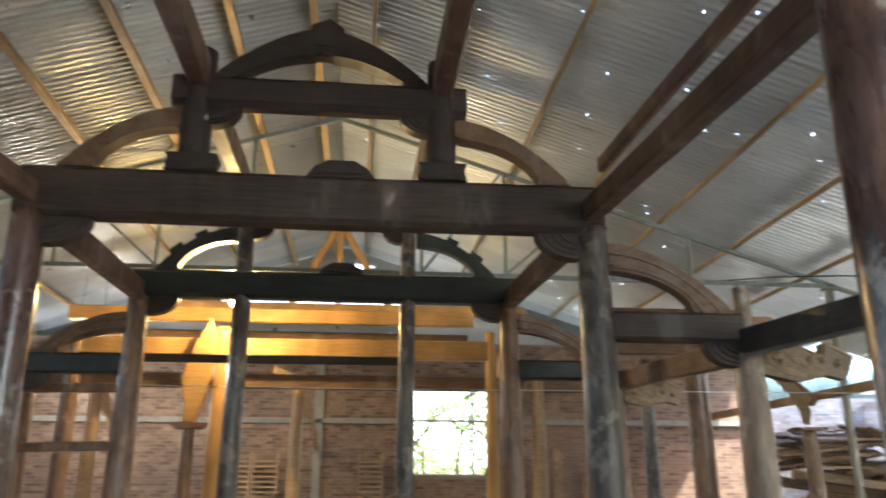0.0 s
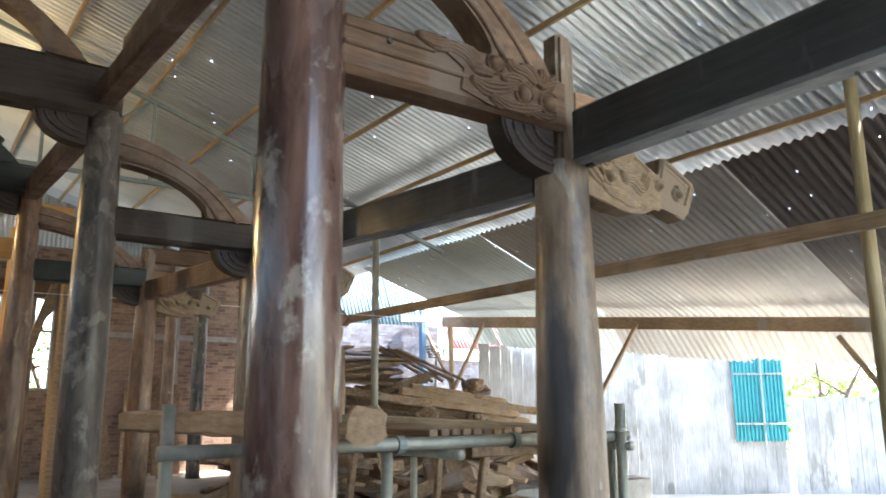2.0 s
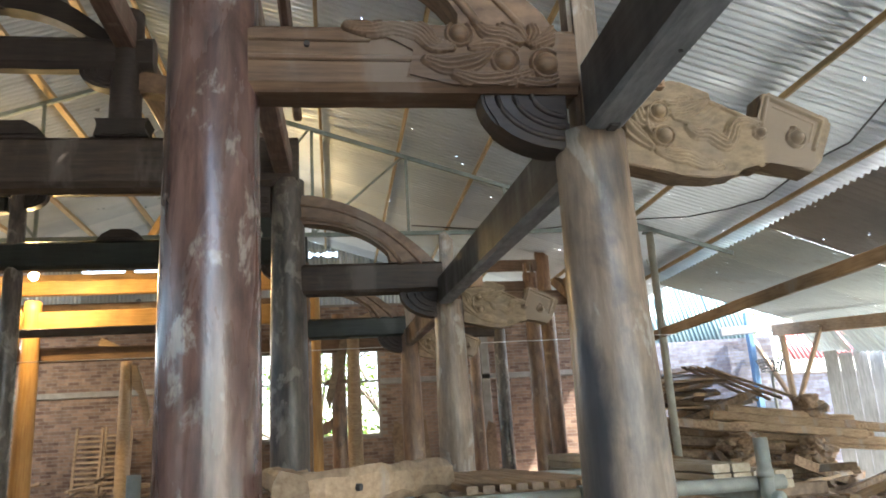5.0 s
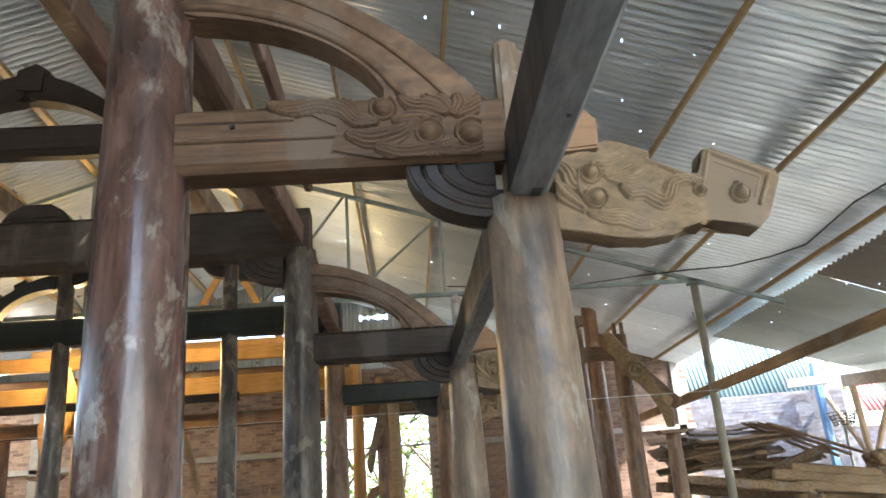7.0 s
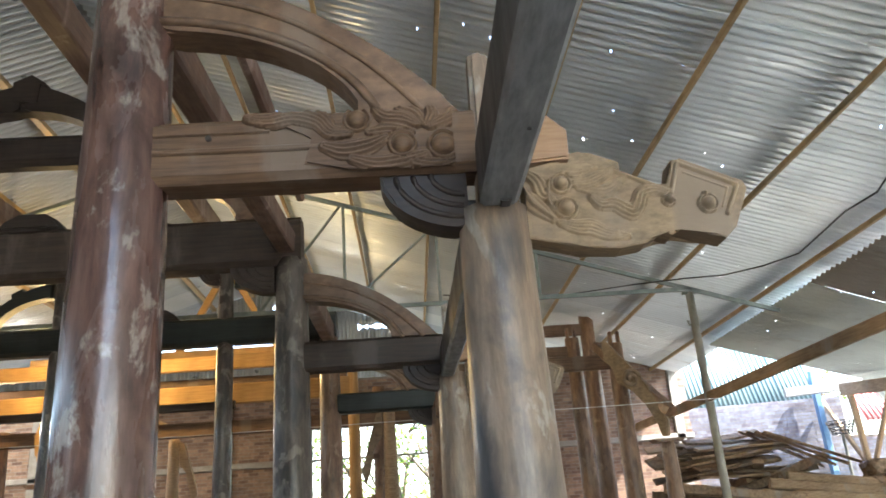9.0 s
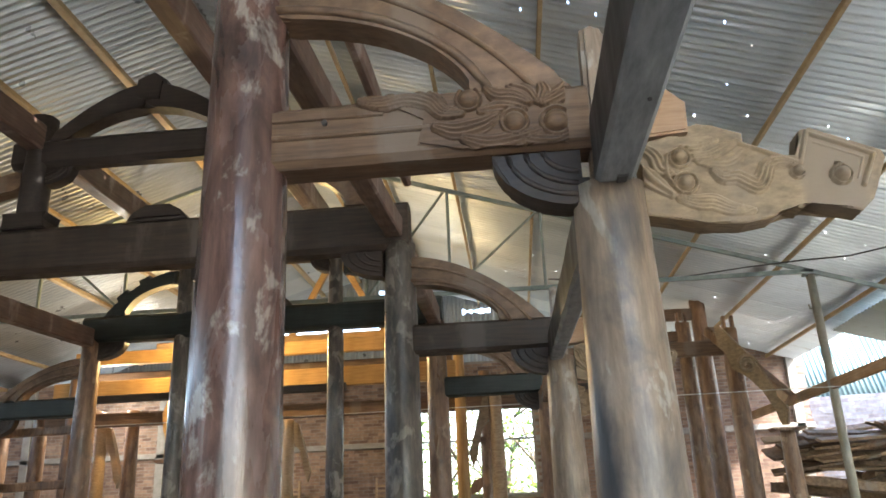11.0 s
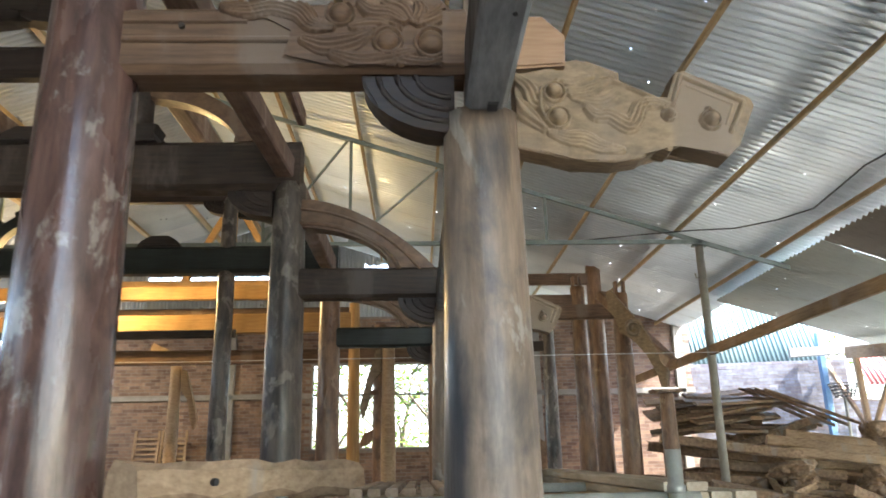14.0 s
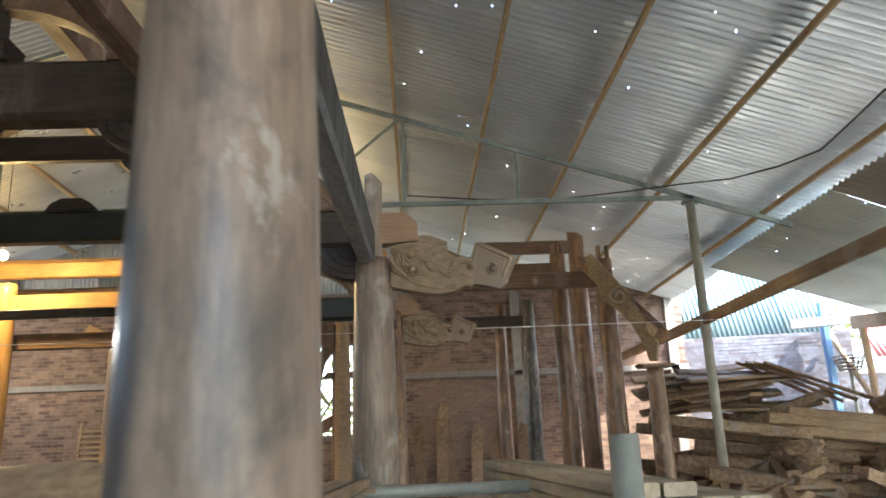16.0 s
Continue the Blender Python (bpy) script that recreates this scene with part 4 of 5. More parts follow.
# gable sheet over the far end
gs = bmesh.new()
prevv = None
for k in range(0, 1261):
    x = -10.0 + k * 20.0 / 1260
    zt = roof_z(x) + 0.03
    zb = 4.6
    if zt <= zb + 0.05:
        prevv = None
        continue
    yy = YF - 0.1 + 0.014 * math.cos(2 * math.pi * x / 0.1)
    tear = 0.09 * noise.noise((x * 7, 0.3, 2)) + 0.05 * noise.noise((x * 19, 1.3, 4))
    cur = [gs.verts.new((x, yy, min(z, zt))) for z in (zb, 6.15, 6.31 + tear * 0.2, 6.5 + tear, 6.60 - tear * 0.9, 7.17 + tear * 0.5, 7.27 - tear * 0.6, 9.0)]
    gaps = ({1} if -3.6 < x < 1.4 else set()) | ({3} if 2.05 < x < 2.8 else set()) | ({5} if -0.2 < x < 0.3 else set())
    if prevv:
        for k2 in set(range(7)) - gaps:
            if cur[k2 + 1].co.z - cur[k2].co.z < 1e-4 or prevv[k2 + 1].co.z - prevv[k2].co.z < 1e-4:
                continue
            gs.faces.new((prevv[k2], cur[k2], cur[k2 + 1], prevv[k2 + 1]))
    prevv = cur
gab = part("wall_gable", gs, M["roof_left"], smooth=True)
gab.modifiers.new("thickness", "SOLIDIFY").thickness = 0.0015
tagged(gab, "corrugated gable sheet under the far roof end", "wall", kind="structure")
# unseen sheet behind the camera, added so that daylight comes from the front right
fg = bmesh.new()
prevv = None
for k in range(0, 801):
    x = -10.1 + k * 11.9 / 800
    yy = YN + 0.1 + 0.02 * math.cos(2 * math.pi * x / 0.12)
    cur = (fg.verts.new((x, yy, 0.0)), fg.verts.new((x, yy, roof_z(x) + 0.02)))
    if prevv:
        fg.faces.new((prevv[0], cur[0], cur[1], prevv[1]))
    prevv = cur
fgo = part("wall_front", fg, M["roof_left"], smooth=True)
fgo.modifiers.new("thickness", "SOLIDIFY").thickness = 0.0015
tagged(fgo, "unseen corrugated sheet wall added to block light from half of the front", "wall", kind="structure")
for x0, x1 in ((-10.3, 1.0), (3.7, 9.9)):
    tagged(part("trim", beam_bm((x0, 18.05, 3.0), (x1, 18.05, 3.0), 0.1, 0.12, 0.01), M["concrete"]), "grey concrete band along the brick wall", "band", kind="structure")
for x in (-8.6, -5.2, -0.9, 6.2, 9.6):
    tagged(part("trim", beam_bm((x, 18.06, 0), (x, 18.06, 4.8), 0.2, 0.12, 0.01), M["concrete"]), "grey concrete post in the brick wall", "pilaster", kind="structure")
win = thing("window_1", (2.32, 18.2, 1.78), "unglazed window opening with a thin crossbar in the brick wall", "window", kind="structure")
part("window_sill", beam_bm((-1.33, -0.02, 0.03), (1.33, -0.02, 0.03), 0.3, 0.05), M["concrete"], win)
part("window_frame", beam_bm((-1.33, 0, 1.25), (1.33, 0, 1.25), 0.05, 0.05), M["plaster"], win)
part("window_frame", beam_bm((0.35, 0, 0.05), (0.35, 0, 1.94), 0.06, 0.06), M["plaster"], win)

# ---- right-hand group of posts and carved pieces ----
for x, y, h, r, mt in ((7.03, 13.35, 4.28, 0.155, "column_fresh"), (7.1, 15.5, 5.45, 0.165, "column_fresh"), (6.55, 14.6, 4.7, 0.15, "column_fresh"), (6.2, 16.2, 4.2, 0.14, "column_dark"), (5.7, 16.6, 4.2, 0.12, "column_fresh")):
    column(x, y, h, r, r * 0.9, mt, x + y, "reddish-brown round post of a half-built frame")
POSTG = "brown squared beam of a half-built frame"
beam("cross_beam", (4.2, 13.35, 3.96), (7.05, 13.35, 3.96), 0.12, 0.26, "beam_brown", POSTG)
beam("cross_beam", (5.2, 15.5, 5.08), (7.1, 15.5, 5.08), 0.12, 0.24, "beam_brown", POSTG)
beam("cross_beam", (5.2, 14.6, 4.45), (6.6, 14.6, 4.45), 0.12, 0.2, "beam_brown", POSTG)
beam("cross_beam", (4.6, 16.2, 3.8), (6.3, 16.2, 3.8), 0.12, 0.22, "beam_dark", "dark squared beam of a half-built frame")
for x, y, z in ((7.12, 13.35, 4.2), (7.18, 15.5, 5.35), (6.62, 14.6, 4.6)):
    for s in (-1, 1):
        pt = part("tenon_post", beam_bm((0.07 * s, 0, -0.25), (0.07 * s, 0, 0.30), 0.05, 0.14, 0.012), M["column_fresh"])
        pt.location = (x - 0.08, y, z)
        tagged(pt, "forked wooden tenon on a post head", "tenon")
D = thing("carved_post", (7.27, 12.0, 0), "slim brown post with a plate under a carved strut", "post")
part("shaft", column_bm(2.42, 0.125, 0.11, 3), M["column_fresh"], D, smooth=True)
part("plate", slab_bm([(-0.25, 2.45), (0.25, 2.45), (0.2, 2.40), (-0.2, 2.40)], 0.3, 0.008), M["column_fresh"], D)
strut = thing("carved_strut", (7.2, 12.6, 2.5), "carved tan and brown strut with scrolls leaning from post to plate", "carved strut")
so = [(0, 0.0), (0.12, 0.0), (0.17, 0.22), (0.10, 0.42), (-0.35, 1.05), (-0.95, 1.65), (-1.05, 1.62), (-1.02, 1.30), (-0.85, 1.18), (-0.80, 0.92), (-0.45, 0.75), (-0.22, 0.52), (-0.05, 0.25)]
sb = slab_bm([(a * 0.75 + 0.05, c * 1.0) for a, c in so], 0.14, 0.02)
sbo = part("body", sb, M["carved"], strut)
sbo.matrix_local = pose(0, -0.5, 0, 0, 0, -35)
cap = part("cap", beam_bm((0.18, -0.68, 0.35), (-0.55, 0.55, 1.72), 0.2, 0.16, 0.02), M["column_fresh"], strut)
scr = part("scroll", pipe_bm([(a * 1.1 - 0.30, -0.42, c * 1.1 + 0.95) for a, c in scroll(0, 0, 0.14, 1.6)], 0.035, 8), M["carved"], strut, smooth=True)

pole = thing("steel_pole", (8.14, 12.24, 0), "tall weathered steel prop holding the roof tie", "pole")
part("shaft", pipe_bm([(0, 0, 0), (0, 0, 4.84)], 0.066, 14), M["pole"], pole, smooth=True)
part("hook", pipe_bm([(-0.05, -0.02, 4.3), (-0.11, -0.02, 4.28), (-0.12, -0.02, 4.36)], 0.014, 8), M["pipe"], pole)
part("cap", beam_bm((-0.12, 0, 4.84), (0.12, 0, 4.84), 0.1, 0.04), M["steel"], pole)

bp = part("bamboo_pole", pipe_bm([(0, 0, 0), (0.01, 0, 2.6), (0.02, 0, 4.95)], 0.07, 14, radii=[0.075, 0.07, 0.062]), M["bamboo"], smooth=True)
bp.location = (8.4, 3.45, 0)
tagged(bp, "thick bamboo pole beside the long timber rail", "pole")

# forked props under the lean-to eave
for i, f in enumerate((0.02, 0.39, 0.92)):
    g = B + (C - B) * f + Vector((-0.5, 0, -0.2))
    base = 0.0 if i == 0 else YARD
    w = thing("forked_prop", (g.x, g.y, base), "weathered timber prop with slanting braces under the eave", "prop", "props under the eave")
    top = g.z - base - 0.14
    part("post", beam_bm((0.12, 0, 0), (0, 0, top), 0.12, 0.12, 0.02, 0.008, 6), M["raw_y"], w)
    part("splice", beam_bm((0.2, -0.1, 0), (0.13, -0.1, 0.9), 0.1, 0.1, 0.015, 0.006, 4), M["raw"], w)
    part("brace", beam_bm((0.05, 0.0, top - 1.75), (0.16, -1.25, top), 0.09, 0.09, 0.015, 0.006, 5), M["raw_y"], w)
    part("brace", beam_bm((0.05, 0.0, top - 1.55), (-0.12, 1.0, top), 0.09, 0.09, 0.015, 0.006, 5), M["raw_y"], w)

# ---- scaffold table ----
sc = thing("scaffold_rack", (3.0, 3.15, 0), "galvanised scaffold pipe rack holding timbers", "scaffold rack")
for y0 in (0.0, 2.1):
    part("rail", pipe_bm([(-1.2 if y0 == 0 else 0.1, y0, 1.21), (1.5, y0, 1.21)], 0.03, 14), M["pipe"], sc, smooth=True)
    for x in ((-1.15, -0.45, -0.12, 1.42) if y0 == 0 else (0.2, 1.42)):
        part("upright", pipe_bm([(x, y0 + 0.06, 0), (x, y0 + 0.06, 1.17 if x > -1 else 1.40)], 0.028, 12), M["pipe"], sc, smooth=True)
for x in (0.2, 1.42):
    part("rail", pipe_bm([(x, -0.1, 1.155), (x, 2.3, 1.155)], 0.026, 12), M["pipe"], sc, smooth=True)
for x in (-0.09, 0.62):
    part("clamp", pipe_bm([(x - 0.02, 0, 1.21), (x + 0.02, 0, 1.21)], 0.042, 12), M["steel"], sc)
gp = thing("bamboo_stub", (4.40, 3.11, 0), "pale green-grey bamboo stub with a ring joint", "pole")
part("shaft", pipe_bm([(0, 0, 0), (0, 0, 1.395)], 0.030, 16), M["pipe"], gp, smooth=True)
part("ring", pipe_bm([(0, 0, 1.235), (0, 0, 1.25), (0, 0, 1.265)], 0.035, 16), M["pipe"], gp, smooth=True)


def timber(p, q, w, h, mat, label, name="timber", rough=0.008, bevel=0.02):
    return beam(name, p, q, w, h, mat, label, "timber", bevel, 10, rough)


timber((2.47, 3.35, 1.305), (2.2, 5.3, 1.305), 0.11, 0.13, "raw_y", "pale sawn timber balk lying on the pipe rack")
t2 = timber((2.47, 2.70, 1.31), (3.12, 3.78, 1.31), 0.15, 0.14, "raw_y", "pale sawn timber balk with a bolt hole on the pipe rack", rough=0.012, bevel=0.03)
# short black stub gives the bolt hole its shade; no hole is cut
hl = part("mortise", pipe_bm([(-0.08, -0.30, 0.0), (-0.10, -0.287, 0.0)], 0.014, 10), M["wire"], t2)
mat_t = thing("slat_mat", (3.42, 4.1, 1.24), "pale slatted timber mat lying on the rack", "slat mat")
for i in range(9):
    part("slat", beam_bm((-0.24 + 0.07 * i, -0.85, 0.015), (-0.24 + 0.07 * i, 1.15, 0.015), 0.05, 0.03, 0.005), M["raw_y"], mat_t)
for yb in (-0.6, 0.2, 0.95):
    part("batten", beam_bm((-0.3, yb, -0.012), (0.38, yb, -0.012), 0.05, 0.022, 0.004), M["raw"], mat_t)
for i in range(10):
    a = random.uniform(-0.003, 0.003)
    x = 4.45 + 0.12 * (i % 4)
    lv = 0.05 * (i // 4)
    timber((x + a, 6.5 + 3 * a, 1.2 + lv), (x + 0.26 + a, 4.1 + 4 * a, 1.13 + lv), 0.112, 0.045, "pale", "fresh pale sawn plank in a stack", "plank", 0.002, 0.006)
for yt, zt in ((6.1, 1.15), (4.5, 1.105)):
    tr = thing("trestle", (4.78 + (6.1 - yt) * 0.11, yt, 0), "rough timber trestle under pale planks", "trestle")
    part("bar", beam_bm((-0.6, 0, zt - 0.04), (0.6, 0, zt - 0.04), 0.08, 0.08, 0.01), M["scrap"], tr)
    for s in (-1, 1):
        part("leg", beam_bm((0.5 * s, 0.15, 0), (0.45 * s, 0, zt - 0.06), 0.06, 0.06, 0.01), M["scrap"], tr)

# ---- wood piles ----
random.seed(7)
variants = []
for k in range(9):
    L = (0.7, 1.1, 1.5, 1.9, 2.4, 1.3, 0.5, 0.9, 1.7)[k]
    w = (0.16, 0.22, 0.12, 0.2, 0.14, 0.3, 0.24, 0.1, 0.26)[k]
    h = (0.12, 0.05, 0.1, 0.06, 0.11, 0.045, 0.2, 0.08, 0.14)[k]
    variants.append((finish("offcut", beam_bm((-L / 2, 0, 0), (L / 2, 0, 0), w, h, 0.015, 0.012, 4), M["scrap"] if k % 3 else M["raw"]), h))


def heap(cx, cy, rx, ry, top, count, base=0.0, flat=20):
    for i in range(count):
        a, q = random.uniform(0, 2 * math.pi), math.sqrt(random.random())
        x, y = cx + rx * q * math.cos(a), cy + ry * q * math.sin(a)
        surf = base + top * max(0.04, (1 - q ** 1.5))
        me, h = random.choice(variants)
        o = new("offcut", me)
        o.matrix_world = pose(x, y, surf * random.uniform(0.72, 1.0) + h / 2, random.uniform(-flat, flat), random.uniform(-flat, flat), random.gauss(20, 45))
        tagged(o, "rough sawn timber offcut thrown on the wood pile", "offcut", "offcuts in the wood pile")


def mound(cx, cy, rx, ry, top, label):
    bm = bmesh.new()
    loops = []
    for i in range(9):
        f = i / 8
        loops.append([bm.verts.new((cx + rx * f * math.cos(k * math.pi / 12) * (1 + 0.1 * noise.noise((k, i, 1))), cy + ry * f * math.sin(k * math.pi / 12), max(0.02, top * (1 - f ** 1.5)) + 0.15 * noise.noise((k * 0.8, i * 0.9, 5)))) for k in range(24)])
    for a, b in zip(loops, loops[1:]):
        for k in range(24):
            bm.faces.new((a[k], a[(k + 1) % 24], b[(k + 1) % 24], b[k]))
    tagged(part("wood_heap", bm, M["scrap"]), label, "wood heap", kind="stuff")


mound(9.9, 14.8, 2.4, 1.9, 1.8, "heap of bark and broken timber under the offcuts")
heap(9.9, 14.7, 2.6, 2.1, 2.05, 130)
mound(9.2, 12.5, 2.8, 1.9, 0.8, "low heap of bark and chips under the offcuts")
heap(9.2, 12.5, 3.0, 2.0, 1.0, 105)
heap(5.6, 9.0, 1.9, 1.6, 0.9, 40)
heap(6.2, 7.2, 1.6, 1.2, 0.7, 25)
# stacked planks and frames on top of the tall pile
for i in range(22):
    lv = i // 4
    L, w = random.uniform(1.3, 2.1), random.uniform(0.2, 0.34)
    pk = part("plank", beam_bm((-L / 2, 0, 0), (L / 2, 0, 0), w, 0.05, 0.008, 0.004, 3), M["raw" if i % 5 == 0 else "scrap"])
    pk.matrix_world = pose(8.9 + 0.06 * lv + random.uniform(-0.3, 0.3), 14.3 + 0.3 * (i % 4), 1.93 + 0.1 * lv + 0.10 * (i % 4), 20 + random.uniform(-6, 6), random.uniform(-9, 4), random.uniform(-16, 12))
    tagged(pk, "brown sawn plank stacked on the wood pile", "plank", "planks stacked on the wood pile")
for i in range(4):
    timber((9.6 + 0.06 * i, 14.8 - 0.22 * i, 2.72 - 0.03 * i), (10.8 + 0.1 * i, 14.2 - 0.25 * i, 1.95), 0.22, 0.05, "scrap", "brown plank leaning down the wood pile", "plank", 0.004, 0.008)
for i in range(14):
    x = random.uniform(8.3, 11.8)
    y = random.uniform(12.4, 13.6)
    timber((x - 1.1, y + 0.3, 1.15 + 0.05 * i), (x + 1.0, y - 0.2, 0.95 + 0.04 * i), 0.22, 0.16, "raw" if i % 2 else "scrap", "squared timber balk lying across the wood pile", "timber", 0.012, 0.03)
# gnarled root block on the heap
for (x, y, z, r) in ((9.3, 12.4, 1.15, 0.34), (10.6, 12.3, 1.0, 0.3), (11.2, 13.2, 1.75, 0.28)):
    bm = bmesh.new()
    bmesh.ops.create_icosphere(bm, subdivisions=4, radius=r)
    for v in bm.verts:
        v.co *= 1 + 0.6 * noise.noise(v.co * 4 + Vector((x, y, z))) + 0.35 * noise.noise(v.co * 11 + Vector((x, y, z)))
        v.co.z *= 0.7
    o = part("root_block", bm, M["scrap"])
    o.location = (x, y, z)
    tagged(o, "gnarled pale root block lying on the wood pile", "root block")

# ---- things against the back wall ----
for i in range(7):
    x = 4.1 + i * 0.34
    h = random.uniform(1.7, 2.4)
    o = part("leaning_board", slab_bm([(-0.12, 0), (0.13, 0), (0.11, h * 0.7), (0.14, h), (-0.02, h * 1.05), (-0.11, h * 0.9)], 0.05, 0.008), M["scrap"])
    o.matrix_world = pose(x, 17.3, 0, -11, random.uniform(-7, 7), 0)
    tagged(o, "dark rough board leaning on the brick wall", "board", "boards leaning on the wall")
for i, x in enumerate((-2.6, -2.0, 0.3)):
    v = thing("louvre_shutter", (x, 17.5, 0), "grey slatted timber shutter leaning on the brick wall", "shutter", "shutters on the wall")
    v.rotation_euler = (radians(-9), 0, 0)
    for s in (-0.26, 0.26):
        part("stile", beam_bm((s, 0, 0), (s, 0, 2.3), 0.05, 0.07, 0.006), M["raw"], v)
    for k in range(18):
        part("slat", beam_bm((-0.24, 0, 0.25 + 0.11 * k), (0.24, 0, 0.25 + 0.11 * k), 0.05, 0.05, 0.004), M["raw"], v)
for i in range(26):
    x = random.uniform(-8.5, 2.0)
    L = random.uniform(1.0, 2.0)
    timber((x, 16.5 + random.uniform(-0.6, 0.6), random.uniform(0.5, 1.5)), (x + L * random.choice((-1, 1)), 16.3 + random.uniform(-0.6, 0.6), random.uniform(0.3, 1.6)), 0.16, 0.05, "scrap" if i % 2 else "raw", "rough plank in the clutter by the wall", "plank", 0.004, 0.008)
mound(-3.2, 16.4, 5.6, 0.9, 0.7, "low heap of shavings and boards by the brick wall")

# post in front of the window with a carved wing
wp = thing("carved_post", (2.72, 14.6, 0), "honey-brown post with rings and a carved wing", "post")
part("shaft", column_bm(4.0, 0.13, 0.12, 5), M["column_fresh"], wp, smooth=True)
part("ring", slab_bm([(-0.28, 2.66), (0.26, 2.70), (0.22, 2.76), (-0.2, 2.76)], 0.3, 0.015), M["column_fresh"], wp)
part("wing", slab_bm([(-0.42, 1.72), (-0.30, 1.98), (-0.05, 2.10), (0.34, 2.13), (0.12, 2.04), (-0.08, 1.96), (-0.2, 1.80)], 0.1, 0.01), M["column_fresh"], wp)
for x, y, yaw, mt in ((-1.15, 14.85, 0, "raw"), (-4.6, 14.2, 0, "raw"), (2.95, 12.6, 180, "carved")):
    wc = thing("carved_post", (x, y, 0), "pale post with a hanging carved scroll board", "post")
    wc.rotation_euler = (0, 0, radians(yaw))
    part("shaft", column_bm(3.3, 0.11, 0.10, x), M["raw"], wc, smooth=True)
    part("scroll_board", slab_bm([(0.1, 3.25), (0.2, 3.22), (0.34, 2.75), (0.46, 2.3), (0.40, 2.12), (0.33, 2.3), (0.26, 2.7), (0.12, 2.85)], 0.12, 0.015), M[mt], wc)
    part("head", slab_bm([(-0.5, 3.62), (0.0, 3.38), (0.35, 3.30), (0.32, 3.42), (0.0, 3.52), (-0.45, 3.76)], 0.14, 0.015), M["raw"], wc)
yc = thing("carved_post", (-2.75, 13.2, 0), "honey-yellow post with a carved cloud board on a plate", "post")
part("shaft", column_bm(2.5, 0.10, 0.09, 2), M["column_fresh"], yc, smooth=True)
part("plate", slab_bm([(-0.28, 2.52), (0.28, 2.52), (0.2, 2.45), (-0.2, 2.45)], 0.3, 0.01), M["column_fresh"], yc)
part("cloud_board", slab_bm([(-0.12, 2.55), (0.08, 2.55), (0.18, 2.8), (0.22, 3.1), (0.3, 3.3), (0.36, 3.9), (0.22, 4.3), (0.02, 3.9), (-0.2, 3.3), (-0.16, 3.0), (-0.06, 2.85)], 0.16, 0.03), M["honey"], yc)
# rails and cross pieces of the far aisle
for z in (2.05, 2.85):
    beam("rail", (-5.0, Y2 + 0.3, z), (-3.2, Y2 + 0.3, z + 0.03), 0.09, 0.13, "column_fresh", "brown horizontal rail between two posts")
for i, x in enumerate((-5.6, -6.6, -4.2)):
    column(x, 13.8 + 0.4 * i, 3.6, 0.13, 0.12, "column_fresh", x, "brown round post of the rear frame")
beam("cross_beam", (-4.2, Y2 + 1.0, 3.42), (0.6, Y2 + 1.0, 3.42), 0.1, 0.13, "beam_dark", "thin dark rail behind the columns")
beam("strut", (-1.5, 16, 5.2), (-0.6, 16, 6.9), 0.12, 0.14, "honey", "slanting honey-coloured strut under the roof")
beam("strut", (0.6, 16, 5.2), (-0.4, 16, 6.9), 0.12, 0.14, "honey", "slanting honey-coloured strut under the roof")
beam("strut", (-0.5, 16, 5.2), (-0.5, 16, 7.3), 0.12, 0.14, "honey", "upright honey-coloured strut under the roof")
beam("cross_beam", (-4.5, 16, 5.15), (3.5, 16, 5.15), 0.14, 0.2, "honey", "honey-coloured tie beam under the far roof")
# white tube lamp and guide string
tube = thing("tube_lamp", (-4.87, 14.85, 3.83), "white fluorescent tube hanging under a beam", "lamp")
part("tube", pipe_bm([(-0.5, 0, 0), (0.5, 0, 0)], 0.018, 10), M["tube"], tube)
part("batten", beam_bm((-0.52, 0, 0.05), (0.52, 0, 0.05), 0.05, 0.05), M["plaster"], tube)
part("hanger", pipe_bm([(0, 0, 0.07), (0, 0, 2.46)], 0.005, 6), M["wire"], tube)
point_lamp("tube_light", (-4.87, 14.75, 3.77), 22, (1.0, 0.95, 0.85), 0.1)
wk = thing("tube_lamp", (-6.03, 17.0, 4.18), "short bright white tube lamp hanging on a wire", "lamp")
part("tube", pipe_bm([(-0.28, 0, 0), (0.28, 0, 0)], 0.03, 10), M["tube"], wk)
part("batten", beam_bm((-0.3, 0, 0.06), (0.3, 0, 0.06), 0.06, 0.05), M["plaster"], wk)
part("hanger", pipe_bm([(0, 0, 0.08), (0, 0, roof_z(-6.03) - 4.13)], 0.005, 6), M["wire"], wk)
st = part("guide_string", pipe_bm([(-8, 11.32, 2.94), (0, 11.32, 2.90), (8, 11.4, 2.94)], 0.006, 6), M["rope"])
tagged(st, "thin white builder's string stretched between columns", "string")
cb = [(3.95, 12.05, 5.0), (5.0, 12.1, 4.93), (6.1, 12.2, 4.93), (7.2, 12.3, 5.06), (7.8, 11.5, 4.88), (8.2, 10.9, 4.72), (8.55, 10.3, 4.65), (8.72, 9.6, 4.58), (8.7, 8.9, 4.62), (8.62, 8.2, 4.62), (8.66, 7.6, 4.60), (8.45, 6.6, 4.72), (8.5, 4.6, 4.7), (8.3, 1.0, 4.8)]
tagged(part("cable", pipe_bm(cb, 0.012, 6), M["wire"]), "dark electric cable slung under the roof sheets", "cable")

